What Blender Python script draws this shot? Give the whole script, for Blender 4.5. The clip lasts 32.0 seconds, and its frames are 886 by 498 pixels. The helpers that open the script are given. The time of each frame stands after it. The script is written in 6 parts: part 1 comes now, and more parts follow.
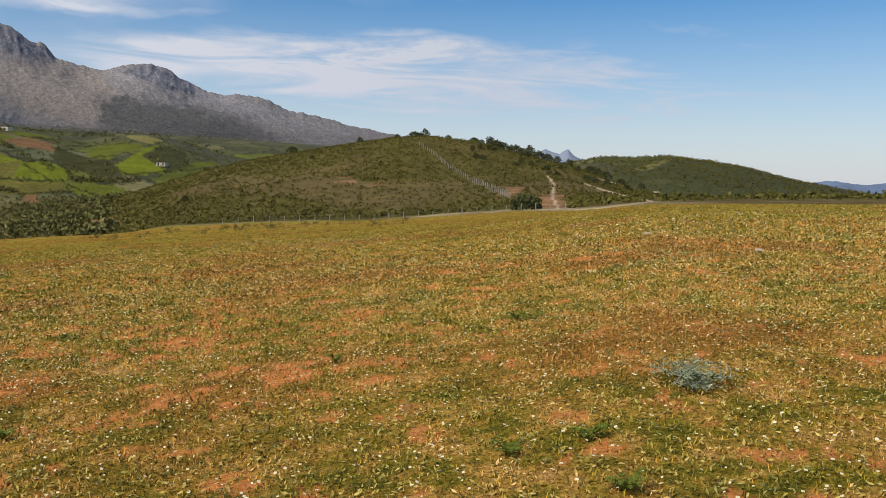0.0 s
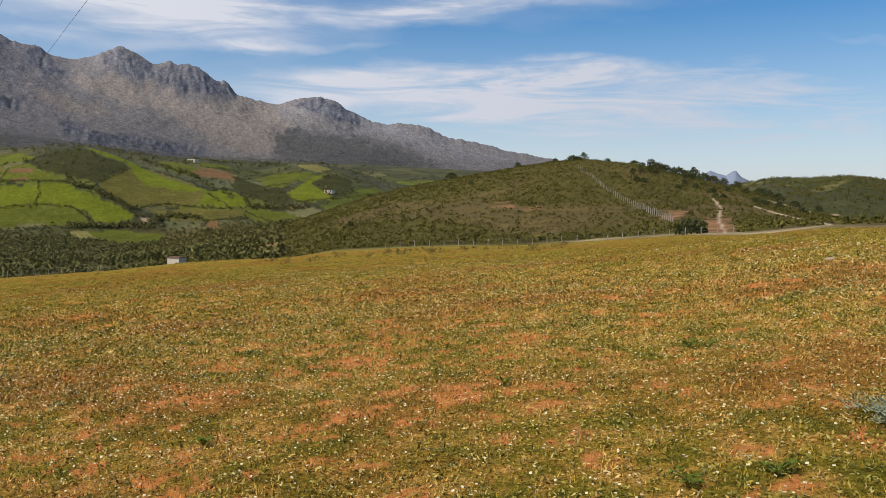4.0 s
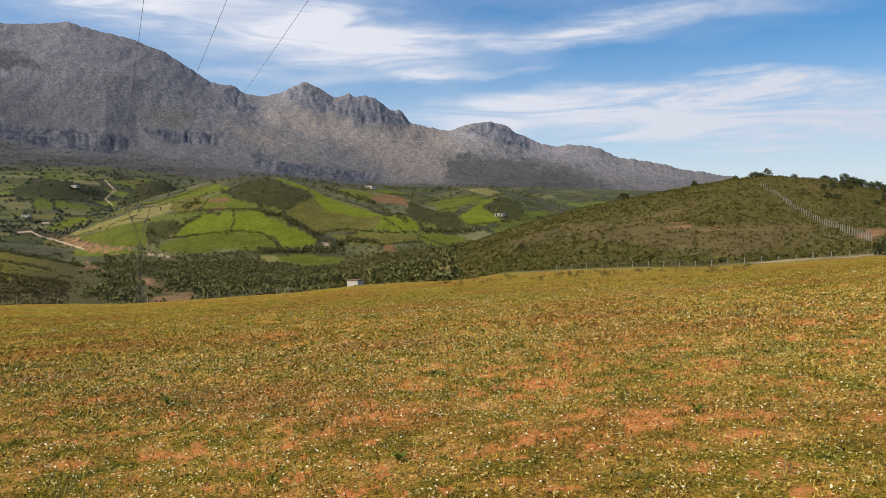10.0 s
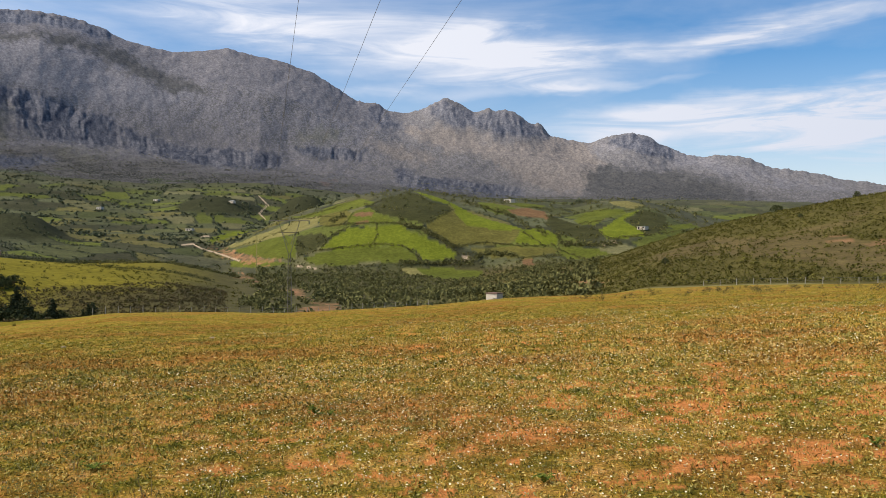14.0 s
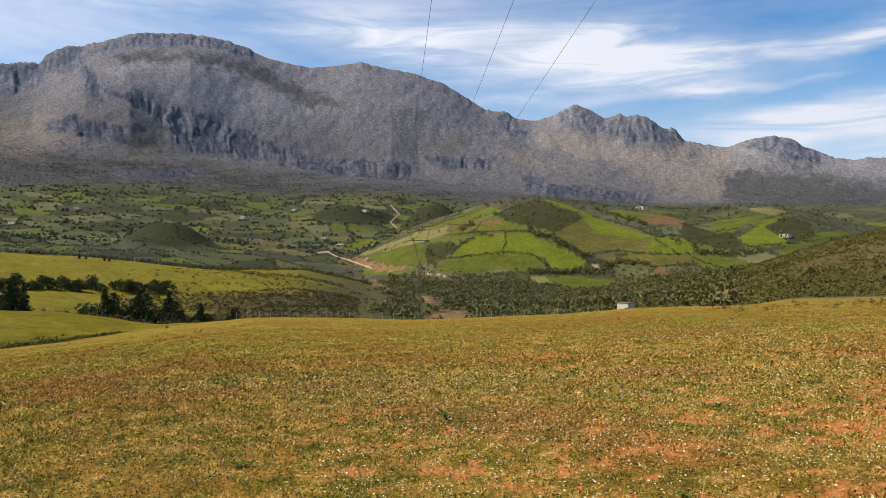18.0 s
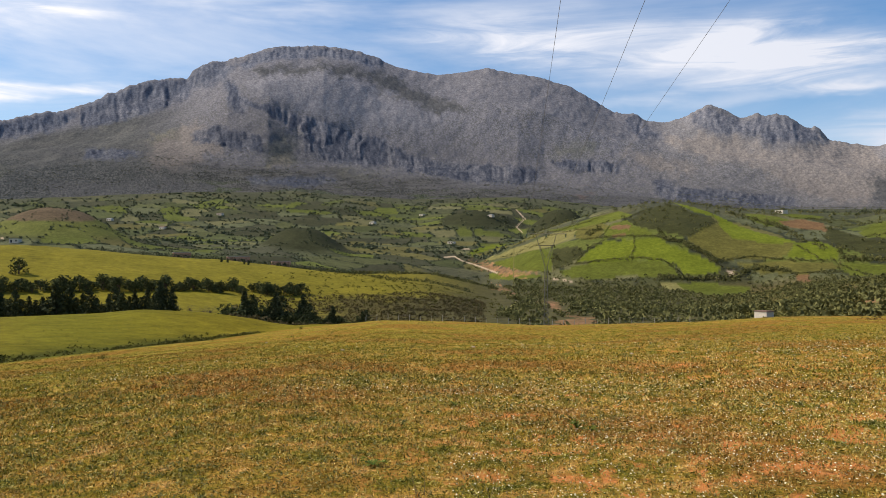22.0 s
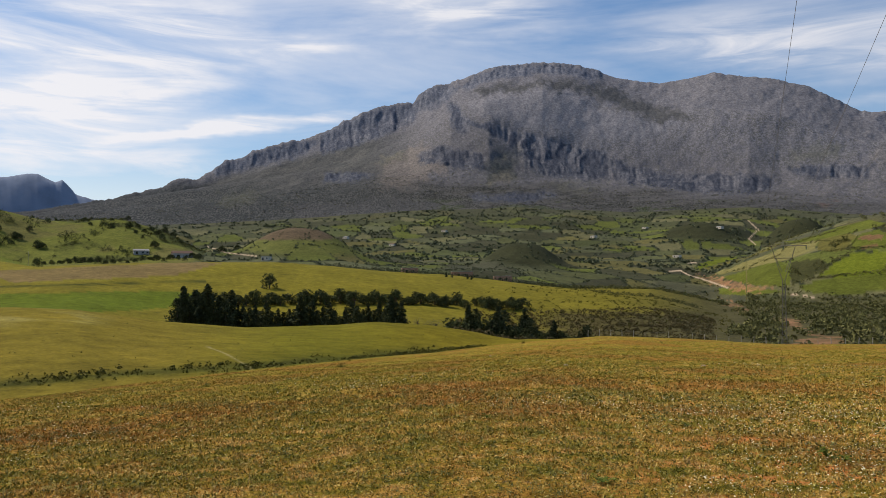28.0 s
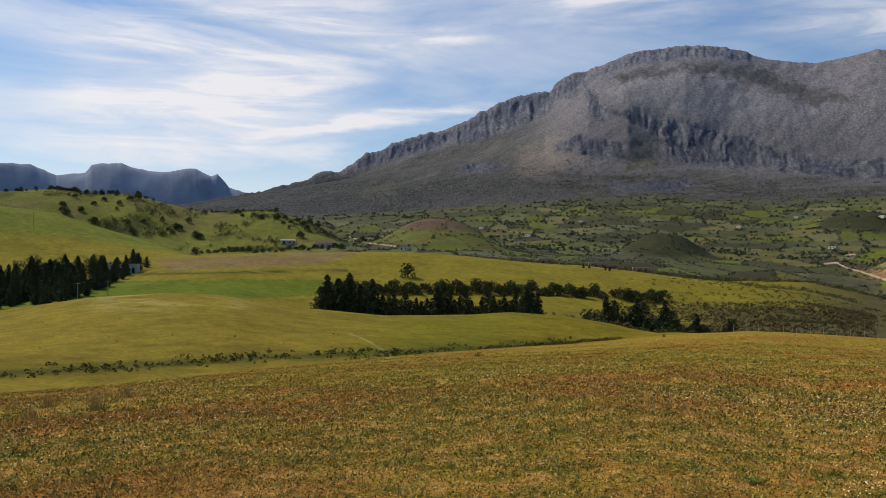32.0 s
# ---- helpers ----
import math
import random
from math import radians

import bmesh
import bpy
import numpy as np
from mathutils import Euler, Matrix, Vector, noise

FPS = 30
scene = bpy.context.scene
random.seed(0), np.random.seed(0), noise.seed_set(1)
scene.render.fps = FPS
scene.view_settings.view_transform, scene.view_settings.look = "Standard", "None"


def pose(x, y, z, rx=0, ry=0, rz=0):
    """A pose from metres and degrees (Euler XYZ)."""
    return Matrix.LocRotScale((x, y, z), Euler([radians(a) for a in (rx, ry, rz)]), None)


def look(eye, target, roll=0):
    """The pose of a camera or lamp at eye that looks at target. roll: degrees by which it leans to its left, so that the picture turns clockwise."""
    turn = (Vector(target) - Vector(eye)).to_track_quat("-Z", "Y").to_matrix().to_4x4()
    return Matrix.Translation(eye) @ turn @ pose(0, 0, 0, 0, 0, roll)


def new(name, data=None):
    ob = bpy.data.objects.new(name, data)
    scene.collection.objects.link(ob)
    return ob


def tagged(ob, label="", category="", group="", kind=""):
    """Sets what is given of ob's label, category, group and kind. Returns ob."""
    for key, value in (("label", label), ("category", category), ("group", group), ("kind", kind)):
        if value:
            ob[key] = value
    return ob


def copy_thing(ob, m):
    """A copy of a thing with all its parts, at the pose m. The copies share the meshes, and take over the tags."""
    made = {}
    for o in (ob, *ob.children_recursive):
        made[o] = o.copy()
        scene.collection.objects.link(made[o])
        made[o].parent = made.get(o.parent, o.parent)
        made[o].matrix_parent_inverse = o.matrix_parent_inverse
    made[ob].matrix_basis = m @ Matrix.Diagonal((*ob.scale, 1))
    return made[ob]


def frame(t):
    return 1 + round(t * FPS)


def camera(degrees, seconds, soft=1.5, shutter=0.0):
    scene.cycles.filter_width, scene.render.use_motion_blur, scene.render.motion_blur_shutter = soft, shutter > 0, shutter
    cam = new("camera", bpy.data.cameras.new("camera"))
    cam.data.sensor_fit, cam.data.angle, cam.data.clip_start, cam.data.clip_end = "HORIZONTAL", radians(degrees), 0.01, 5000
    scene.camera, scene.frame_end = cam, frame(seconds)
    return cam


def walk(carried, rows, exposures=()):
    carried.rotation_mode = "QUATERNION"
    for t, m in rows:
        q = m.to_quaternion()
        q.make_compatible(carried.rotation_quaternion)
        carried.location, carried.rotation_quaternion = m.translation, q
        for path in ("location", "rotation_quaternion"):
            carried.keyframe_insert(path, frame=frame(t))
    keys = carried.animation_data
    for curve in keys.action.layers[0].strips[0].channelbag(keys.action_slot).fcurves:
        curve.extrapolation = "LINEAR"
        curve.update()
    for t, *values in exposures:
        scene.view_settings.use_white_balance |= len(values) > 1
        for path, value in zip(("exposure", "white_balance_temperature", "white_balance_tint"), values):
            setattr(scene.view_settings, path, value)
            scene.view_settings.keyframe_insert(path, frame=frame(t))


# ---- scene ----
# A hill pasture above a farmed valley under a limestone mountain, seen by a camera that turns on the spot.
# Bearings are degrees to the left of north (+y); heights are above the ground at the viewer's feet.
cam = camera(57.68, 32.0, soft=0.75)
EYE = 1.6
# seconds, east, north, tilt, roll, bearing
PATH = [
    (0, 0.322, -0.096, 85.43, 0.86, -36.19), (0.5, 0.277, -0.121, 85.76, 0.74, -34.53), (1, 0.259, -0.122, 86.02, 0.67, -33.01), (1.5, 0.245, -0.117, 86.09, 0.62, -31.36),
    (2, 0.234, -0.112, 86.27, 0.54, -30.10), (2.5, 0.212, -0.113, 86.49, 0.55, -28.85), (3, 0.191, -0.115, 86.67, 0.49, -27.56), (3.5, 0.185, -0.112, 86.89, 0.42, -26.21),
    (5.5, 0.162, -0.049, 87.20, 0.30, -21.92), (6, 0.140, -0.054, 87.25, 0.22, -20.86), (6.5, 0.128, -0.057, 87.49, 0.15, -19.74), (7, 0.118, -0.053, 87.75, 0.15, -18.79),
    (7.5, 0.118, -0.040, 87.98, 0.09, -17.90), (8, 0.118, -0.029, 88.11, -0.05, -17.05), (8.5, 0.110, -0.027, 88.19, -0.16, -16.13), (9, 0.082, -0.052, 88.27, -0.25, -15.08),
    (9.5, 0.028, -0.104, 88.44, -0.37, -13.98), (10, 0.020, -0.113, 88.66, -0.39, -12.92), (10.5, 0.024, -0.098, 88.76, -0.45, -11.75), (11, 0.016, -0.067, 88.82, -0.45, -10.70),
    (11.5, 0.004, -0.027, 88.94, -0.43, -9.53), (12, -0.006, 0.016, 89.09, -0.38, -8.25), (12.5, -0.001, 0.064, 89.28, -0.32, -6.90), (13, -0.004, 0.067, 89.42, -0.27, -5.67),
    (13.5, -0.005, 0.065, 89.58, -0.26, -4.38), (14, -0.007, 0.075, 89.67, -0.26, -3.06), (14.5, -0.010, 0.096, 89.75, -0.20, -1.80), (16.5, -0.036, 0.105, 90.03, -0.10, 2.77),
    (17, -0.044, 0.109, 90.11, -0.08, 3.88), (17.5, -0.045, 0.103, 90.25, -0.11, 5.00), (18, -0.049, 0.110, 90.28, -0.16, 6.07), (18.5, -0.054, 0.112, 90.33, -0.14, 7.04),
    (19, -0.058, 0.102, 90.43, -0.09, 8.08), (19.5, -0.065, 0.107, 90.50, -0.08, 9.12), (20, -0.069, 0.094, 90.50, -0.00, 10.24), (20.5, -0.071, 0.075, 90.48, 0.06, 11.22),
    (21, -0.084, 0.095, 90.48, 0.11, 12.40), (21.5, -0.096, 0.105, 90.54, 0.18, 13.60), (22, -0.103, 0.100, 90.63, 0.10, 15.01), (22.5, -0.115, 0.095, 90.75, 0.05, 16.35),
    (23, -0.122, 0.098, 90.98, -0.02, 17.80), (23.5, -0.123, 0.080, 91.18, -0.10, 19.23), (24, -0.122, 0.059, 91.34, -0.25, 20.73), (24.5, -0.126, 0.058, 91.33, -0.30, 22.14),
    (25, -0.129, 0.059, 91.40, -0.36, 23.33), (25.5, -0.127, 0.046, 91.54, -0.52, 24.69), (26, -0.128, 0.047, 91.62, -0.47, 26.03), (26.5, -0.129, 0.045, 91.64, -0.40, 27.36),
    (28.5, -0.149, 0.003, 91.68, -0.04, 31.69), (29, -0.143, -0.009, 91.68, 0.07, 32.88), (29.5, -0.145, -0.019, 91.73, 0.16, 34.14), (30, -0.141, -0.029, 91.71, 0.15, 35.39),
    (30.5, -0.137, -0.049, 91.68, 0.17, 36.65), (31, -0.139, -0.061, 91.47, 0.18, 37.78), (31.5, -0.143, -0.068, 91.23, 0.19, 38.94), (32, -0.149, -0.074, 90.99, 0.22, 40.28),
]
walk(cam, [(t, pose(x, y, EYE, 0, 0, b) @ pose(0, 0, 0, tilt) @ pose(0, 0, 0, 0, 0, roll)) for t, x, y, tilt, roll, b in PATH],
     exposures=[(0, -0.22, 6500, 12), (7, -0.16, 6500, 12), (13, 0.05, 6500, 12), (20, 0.08, 6500, 12), (26, -0.15, 6500, 12), (32, -0.3, 6500, 12)])

# ---- light: sun high on the left, thin cirrus over a blue sky ----
SUN_BEARING, SUN_HEIGHT = 98.0, 46.0
sun = new("sun", bpy.data.lights.new("sun", "SUN"))
sun.data.energy, sun.data.angle, sun.data.color = 4.0, radians(0.6), (1.0, 0.95, 0.86)
_b, _h = radians(SUN_BEARING), radians(SUN_HEIGHT)
SUN_DIR = Vector((-math.sin(_b) * math.cos(_h), math.cos(_b) * math.cos(_h), math.sin(_h)))
sun.matrix_world = look(SUN_DIR * 50, (0, 0, 0))


def node(tree, kind, operation="", data="", blend_type="", smooth=False, attribute=""):
    n = tree.nodes.new(kind)
    if operation:
        n.operation = operation
    if data:
        n.data_type = data
    if blend_type:
        n.blend_type = blend_type
    if smooth:
        n.interpolation_type = "SMOOTHSTEP"
    if attribute:
        n.attribute_name = attribute
    return n


world = bpy.data.worlds.new("sky")
scene.world = world
world.use_nodes = True
wt = world.node_tree
wt.nodes.clear()
w_out = node(wt, "ShaderNodeOutputWorld")
w_bg = node(wt, "ShaderNodeBackground")
w_sky = node(wt, "ShaderNodeTexSky")
w_sky.sky_type, w_sky.sun_disc = "NISHITA", False
w_sky.sun_elevation, w_sky.sun_rotation = radians(SUN_HEIGHT), radians(-SUN_BEARING)
w_sky.air_density, w_sky.dust_density, w_sky.ozone_density = 1.0, 0.25, 3.0
w_co = node(wt, "ShaderNodeTexCoord")
w_sep = node(wt, "ShaderNodeSeparateXYZ")
wt.links.new(w_co.outputs["Generated"], w_sep.inputs[0])


def wmath(op, a, b=None, c=None, clamp=False):
    n = node(wt, "ShaderNodeMath", operation=op)
    n.use_clamp = clamp
    for i, v in enumerate((a, b, c)):
        if v is None:
            continue
        if isinstance(v, (int, float)):
            n.inputs[i].default_value = v
        else:
            wt.links.new(v, n.inputs[i])
    return n.outputs[0]


# bearing and height of each direction, bent a little by the wind
bearing = wmath("MULTIPLY", wmath("ARCTAN2", wmath("MULTIPLY", w_sep.outputs["X"], -1.0), w_sep.outputs["Y"]), 57.296)
height = wmath("MULTIPLY", wmath("ARCSINE", w_sep.outputs["Z"]), 57.296)
up = wmath("MAXIMUM", w_sep.outputs["Z"], 0.0)
w_com = node(wt, "ShaderNodeCombineXYZ")
wt.links.new(bearing, w_com.inputs[0]), wt.links.new(height, w_com.inputs[1])


def fibre(sx, sy, turn, detail, lo, hi, dist=0.6):
    """Wisps drawn out along the wind."""
    m = node(wt, "ShaderNodeMapping")
    m.inputs["Scale"].default_value, m.inputs["Rotation"].default_value = (sx, sy, 1), (0, 0, radians(turn))
    wt.links.new(w_com.outputs[0], m.inputs[0])
    n = node(wt, "ShaderNodeTexNoise")
    n.inputs["Scale"].default_value, n.inputs["Detail"].default_value = 1.0, detail
    n.inputs["Distortion"].default_value, n.inputs["Roughness"].default_value = dist, 0.58
    wt.links.new(m.outputs[0], n.inputs["Vector"])
    r = node(wt, "ShaderNodeMapRange", smooth=True)
    r.inputs[1].default_value, r.inputs[2].default_value = lo, hi
    wt.links.new(n.outputs[0], r.inputs[0])
    return r.outputs[0], n.outputs["Color"]


wisp, _ = fibre(0.07, 0.55, -3, 10, 0.34, 0.68, 1.2)
veil, _ = fibre(0.035, 0.16, -4, 8, 0.30, 0.72, 0.6)
_, drift = fibre(0.06, 0.16, 0, 5, 0.0, 1.0, 0.0)
w_off = node(wt, "ShaderNodeVectorMath", operation="MULTIPLY_ADD")
wt.links.new(drift, w_off.inputs[0])
w_off.inputs[1].default_value, w_off.inputs[2].default_value = (16.0, 5.0, 0), (-8.0, -2.5, 0)
w_bent = node(wt, "ShaderNodeVectorMath", operation="ADD")
wt.links.new(w_com.outputs[0], w_bent.inputs[0]), wt.links.new(w_off.outputs[0], w_bent.inputs[1])
# banks of cirrus: bearing, height, slope, half length, half breadth, thickness
CIRRUS = ("-22.2,8.04,-2.0,16.0,2.19,0.55 -44.8,5.93,2.2,24.9,4.38,0.6 -55.8,10.14,8.1,8.2,0.63,0.3 -35.9,8.60,5.3,10.9,1.56,0.35 -29.5,7.27,1.3,22.5,2.50,0.5 -7.7,10.86,-0.6,14.7,0.63,0.6 "
          "-24.9,13.76,-3.5,14.8,1.06,0.55 -4.5,12.88,0.3,10.7,2.50,0.6 -32.5,9.02,2.0,7.5,1.13,0.45 -24.4,14.01,-2.1,12.6,1.25,0.45 8.5,15.59,2.4,13.5,2.82,0.7 -9.4,13.27,6.0,8.9,2.50,0.45 "
          "45.1,9.83,-7.9,11.3,0.69,1.0 48.3,11.73,-7.4,5.0,1.13,0.5 43.8,14.46,-8.2,10.7,1.38,0.5 29.5,18.11,0.5,9.7,2.19,0.85 8.0,14.44,0.1,17.2,2.50,0.35 48.8,7.05,-5.0,6.2,1.56,0.45 "
          "47.2,15.79,1.5,6.3,3.13,0.5 55.6,14.01,-11.7,14.3,5.63,0.8 56.7,7.74,-7.1,12.6,2.82,0.85 58.3,10.70,-6.8,14.4,1.88,0.5 39.8,15.54,0.5,5.8,0.75,0.5 ")
banks = 0.0
for text in CIRRUS.split():
    b0, h0, slope, length, breadth, thick = [float(q) for q in text.split(",")]
    thick *= 1.5 if b0 < 0 else 0.9
    m = node(wt, "ShaderNodeMapping")
    m.vector_type = "TEXTURE"
    m.inputs["Location"].default_value, m.inputs["Rotation"].default_value, m.inputs["Scale"].default_value = (b0, h0, 0), (0, 0, radians(slope)), (length, breadth, 1)
    wt.links.new(w_bent.outputs[0], m.inputs[0])
    d = node(wt, "ShaderNodeVectorMath", operation="LENGTH")
    wt.links.new(m.outputs[0], d.inputs[0])
    r = node(wt, "ShaderNodeMapRange", smooth=True)
    r.inputs[1].default_value, r.inputs[2].default_value, r.inputs[3].default_value, r.inputs[4].default_value = 1.15, 0.0, 0.0, thick
    wt.links.new(d.outputs["Value"], r.inputs[0])
    banks = wmath("ADD", banks, r.outputs[0])
# thicker towards the sun's side and in the low haze
side = wmath("MULTIPLY_ADD", w_sep.outputs["X"], -0.35, 0.42, True)
haze = wmath("POWER", wmath("SUBTRACT", 1.0, wmath("MULTIPLY", up, 3.7, clamp=True), clamp=True), 1.35)
amount = wmath("MULTIPLY", banks, wmath("MULTIPLY_ADD", wisp, 0.75, 0.24))
amount = wmath("ADD", amount, wmath("MULTIPLY", wmath("MULTIPLY_ADD", veil, 0.8, 0.22), side), clamp=True)
amount = wmath("MAXIMUM", amount, wmath("MULTIPLY", haze, 0.85))
w_hue = node(wt, "ShaderNodeHueSaturation")
w_hue.inputs["Saturation"].default_value, w_hue.inputs["Value"].default_value = 1.45, 1.22
wt.links.new(w_sky.outputs[0], w_hue.inputs["Color"])
w_mix = node(wt, "ShaderNodeMix", data="RGBA")
wt.links.new(amount, w_mix.inputs[0])
wt.links.new(w_hue.outputs[0], w_mix.inputs[6])
# cirrus glows brighter near the sun
w_white = node(wt, "ShaderNodeMix", data="RGBA")
wt.links.new(wmath("MULTIPLY_ADD", w_sep.outputs["X"], -0.55, 0.35, True), w_white.inputs[0])
w_white.inputs[6].default_value, w_white.inputs[7].default_value = (6.6, 7.1, 8.1, 1), (11.0, 11.0, 11.2, 1)
wt.links.new(w_white.outputs[2], w_mix.inputs[7])
wt.links.new(w_mix.outputs[2], w_bg.inputs[0])
w_bg.inputs[1].default_value = 0.10
wt.links.new(w_bg.outputs[0], w_out.inputs[0])


# ---- small tools ----
def smooth_noise(x, y, seed=0):
    """Value noise on a square lattice, about -1 to 1, for arrays."""
    xi, yi = np.floor(x).astype(np.int64), np.floor(y).astype(np.int64)
    fx, fy = x - xi, y - yi
    fx, fy = fx * fx * fx * (fx * (fx * 6 - 15) + 10), fy * fy * fy * (fy * (fy * 6 - 15) + 10)

    def h(a, b):
        v = (a * 374761393 + b * 668265263 + seed * 1442695041) & 0xFFFFFFFF
        v = ((v ^ (v >> 13)) * 1274126177) & 0xFFFFFFFF
        return ((v ^ (v >> 16)) & 0xFFFF) / 32767.5 - 1
    a, b, c, d = h(xi, yi), h(xi + 1, yi), h(xi, yi + 1), h(xi + 1, yi + 1)
    return a + (b - a) * fx + (c - a) * fy + (a - b - c + d) * fx * fy


def fbm(x, y, octaves=4, seed=0, gain=0.5):
    out, amp = np.zeros(np.broadcast(x, y).shape), 1.0
    for k in range(octaves):
        out = out + amp * smooth_noise(x * 2 ** k + 17.3 * k, y * 2 ** k - 9.1 * k, seed + k)
        amp *= gain
    return out


def ridged(x, y, octaves=4, seed=0):
    out, amp = np.zeros(np.broadcast(x, y).shape), 1.0
    for k in range(octaves):
        out = out + amp * (1 - 2 * np.abs(smooth_noise(x * 2 ** k + 5.7 * k, y * 2 ** k + 3.3 * k, seed + k)))
        amp *= 0.5
    return out


def curve(text):
    """A profile from 'bearing,value' pairs."""
    v = np.array([[float(q) for q in p.split(",")] for p in text.split()])
    return lambda a: np.interp(a, v[:, 0], v[:, 1])


def step(x, lo, hi):
    t = np.clip((x - lo) / (hi - lo), 0, 1)
    return t * t * (3 - 2 * t)


# ---- the lie of the land: ridge and hollow lines by bearing (distance, angle above the eye) ----
SKYLINE = curve("-75,-1 -50,0.2 -40,2.0 -32.7,3.41 -29.5,4.0 -26.6,4.69 -25,5.04 -23.7,5.71 -22.3,5.89 -21,5.84 -19.7,6.08 -19,6.41 -18.2,6.67 -17.3,7.4 -16.3,7.59 "
                "-15.6,7.54 -14.6,7.41 -13.5,6.99 -12.6,7.13 -11.5,7.41 -10.6,7.6 -10.2,8.31 -9.8,8.51 -9.4,8.39 -9,8.69 -8.1,9.27 -7.4,9.54 -6.8,9.27 -6.3,9.53 -5.4,9.3 "
                "-4.7,9.61 -3.8,10.12 -3.1,10.27 -1.9,9.57 -1,9.25 0.3,9.24 0.9,9.36 1.6,10 2.4,9.88 3.3,10.22 4.3,10.84 6,11.9 8.3,12.56 11.9,13.24 13.8,12.98 "
                "15.2,12.81 16.4,12.91 17.6,13.16 18.7,13.46 19.9,13.99 21.3,14.38 23.4,14.55 25.7,14.45 27.3,14.33 28.4,13.89 30.1,13.23 31,13.25 31.8,12.84 "
                "32.4,12.51 32.7,11.96 33.7,11.92 34.7,11.75 35.5,11.56 36.4,11.27 36.7,10.99 37.9,10.57 38.1,10.33 39.2,9.83 40.5,9.28 42,9.03 43,8.7 43.9,8.43 "
                "44.6,7.95 45.8,7.7 46.4,7.28 47.6,6.47 48.9,6.34 50.1,5.72 53.9,4.78 58,3.9 75,3")
FOOT = curve("-75,-2 -45,0.5 -29.4,2.5 -21.5,2.9 2.6,3.55 9.7,4.3 17.4,4.16 25.4,4.6 33.4,4.4 41.1,3.8 48.3,3.3 55,3.0 75,2.5")
GREEN = curve("-75,-1.5 -66,-0.9 -62.8,-0.08 -59.4,0.6 -55.9,1.61 -53.4,2.05 -51.9,2.23 -49.7,1.95 -47.4,2.09 -44.7,1.59 -40,0.8 -28,0.9 -21.2,1.73 -17.4,2.76 "
              "-15.1,2.99 -11.9,2.71 -8.3,2.98 -4.7,3.28 -1.5,3.77 0.9,3.69 3.2,3.28 5.6,2.6 8.7,1.6 12,-0.3 20.5,0.3 "
              "32,0.6 36,0.9 44.6,1.2 47.6,1.4 49.2,2.58 52.3,3.52 54.6,3.36 56.9,3.24 "
              "61.2,4.45 63.3,4.38 66,4.57 69.2,4.32 75,4.0")
FENCE_HILL = curve("-75,-1.0 -60,-1.0 -52.4,-0.83 -48.6,0.07 -45.5,1.21 -43.1,1.77 -40.7,2.34 -38.7,2.91 -35.1,3.33 -32.7,3.21 -29.1,2.7 -25.8,2.03 -20.8,0.96 "
                   "-17.4,-0.19 -12.7,-1.45 -8.7,-2.56 -6.3,-3.3 0,-3.1 11.7,-2.98 15.9,-2.01 21.4,-1.19 29.4,-0.32 33.4,0.03 37.6,0.44 43.7,0.74 "
                   "47.6,0.8 55.4,0.55 59.8,0.33 75,-0.4")
MEADOW = curve("-75,-2 22,-5.0 24.7,-4.82 27.8,-4.43 31.6,-3.83 35.6,-3.56 38.4,-3.78 44.4,-3.79 50,-3.29 55.3,-2.36 59,-2.14 64.2,-2.45 69.1,-3.18 75,-4")
EDGE = curve("-75,-0.8 -64.9,-0.81 -56,-1.02 -50.5,-1.14 -46.3,-1.62 -40.8,-1.84 -34.5,-2.36 -31.2,-2.59 -24.9,-2.76 -17.4,-3.1 -14.3,-3.55 -7.4,-3.9 "
             "-2.5,-4.4 2.7,-4.66 8,-4.85 13.6,-4.62 19.4,-4.46 24.2,-4.8 31.6,-5.68 39.6,-6.25 47.6,-6.93 55.3,-7.54 62.5,-7.99 69,-8.12 75,-8.2")
EDGE_R = curve("-75,58 -55,60 -45,85 -35,105 -20,110 0,120 8,123 20,125 25,120 32,92 45,62 55,52 75,46")
NEAR_Z = curve("-75,0.9 -52,0.6 -38,-0.42 -20,-1.15 8,-2.05 25,-2.1 45,-2.75 75,-3.3")
CLIFF_LOW = curve("-75,-1 -40,1.2 -20,3.1 -8.7,3.3 -4.7,3.9 0.2,4.2 7.8,5.0 13.5,5.4 21.3,5.8 27.4,6.6 35,6.6 45,5 55,3.6 75,3")
CLIFF_HIGH = curve("-75,-0.8 -40,1.3 -20,3.5 -8.7,4.1 -4.7,4.8 0.1,5.4 7.8,6 9.7,6.8 13.4,6.6 21.3,7.3 25.3,8.5 27.3,9.6 30,9.4 33,7.6 40,6 55,4 75,3.2")
FRONT = curve("-75,-0.6 -40,1.4 -30,3.0 -20,4.6 -12,5.6 -6,6.6 0,7.4 4,8.6 8,10.3 12,11.0 15.7,10.9 19.6,11.7 23.5,13.1 27.7,12.3 30,11.4 33,9.4 38,7.6 45,6.2 55,4.4 75,3.3")
# lone hills: bearing, distance, height, breadth, depth
KNOLLS = ((24.9, 1000, 27, 42, 80), (6.6, 1420, 52, 52, 90), (40.5, 900, 33, 58, 85), (12.6, 1500, 20, 60, 80))


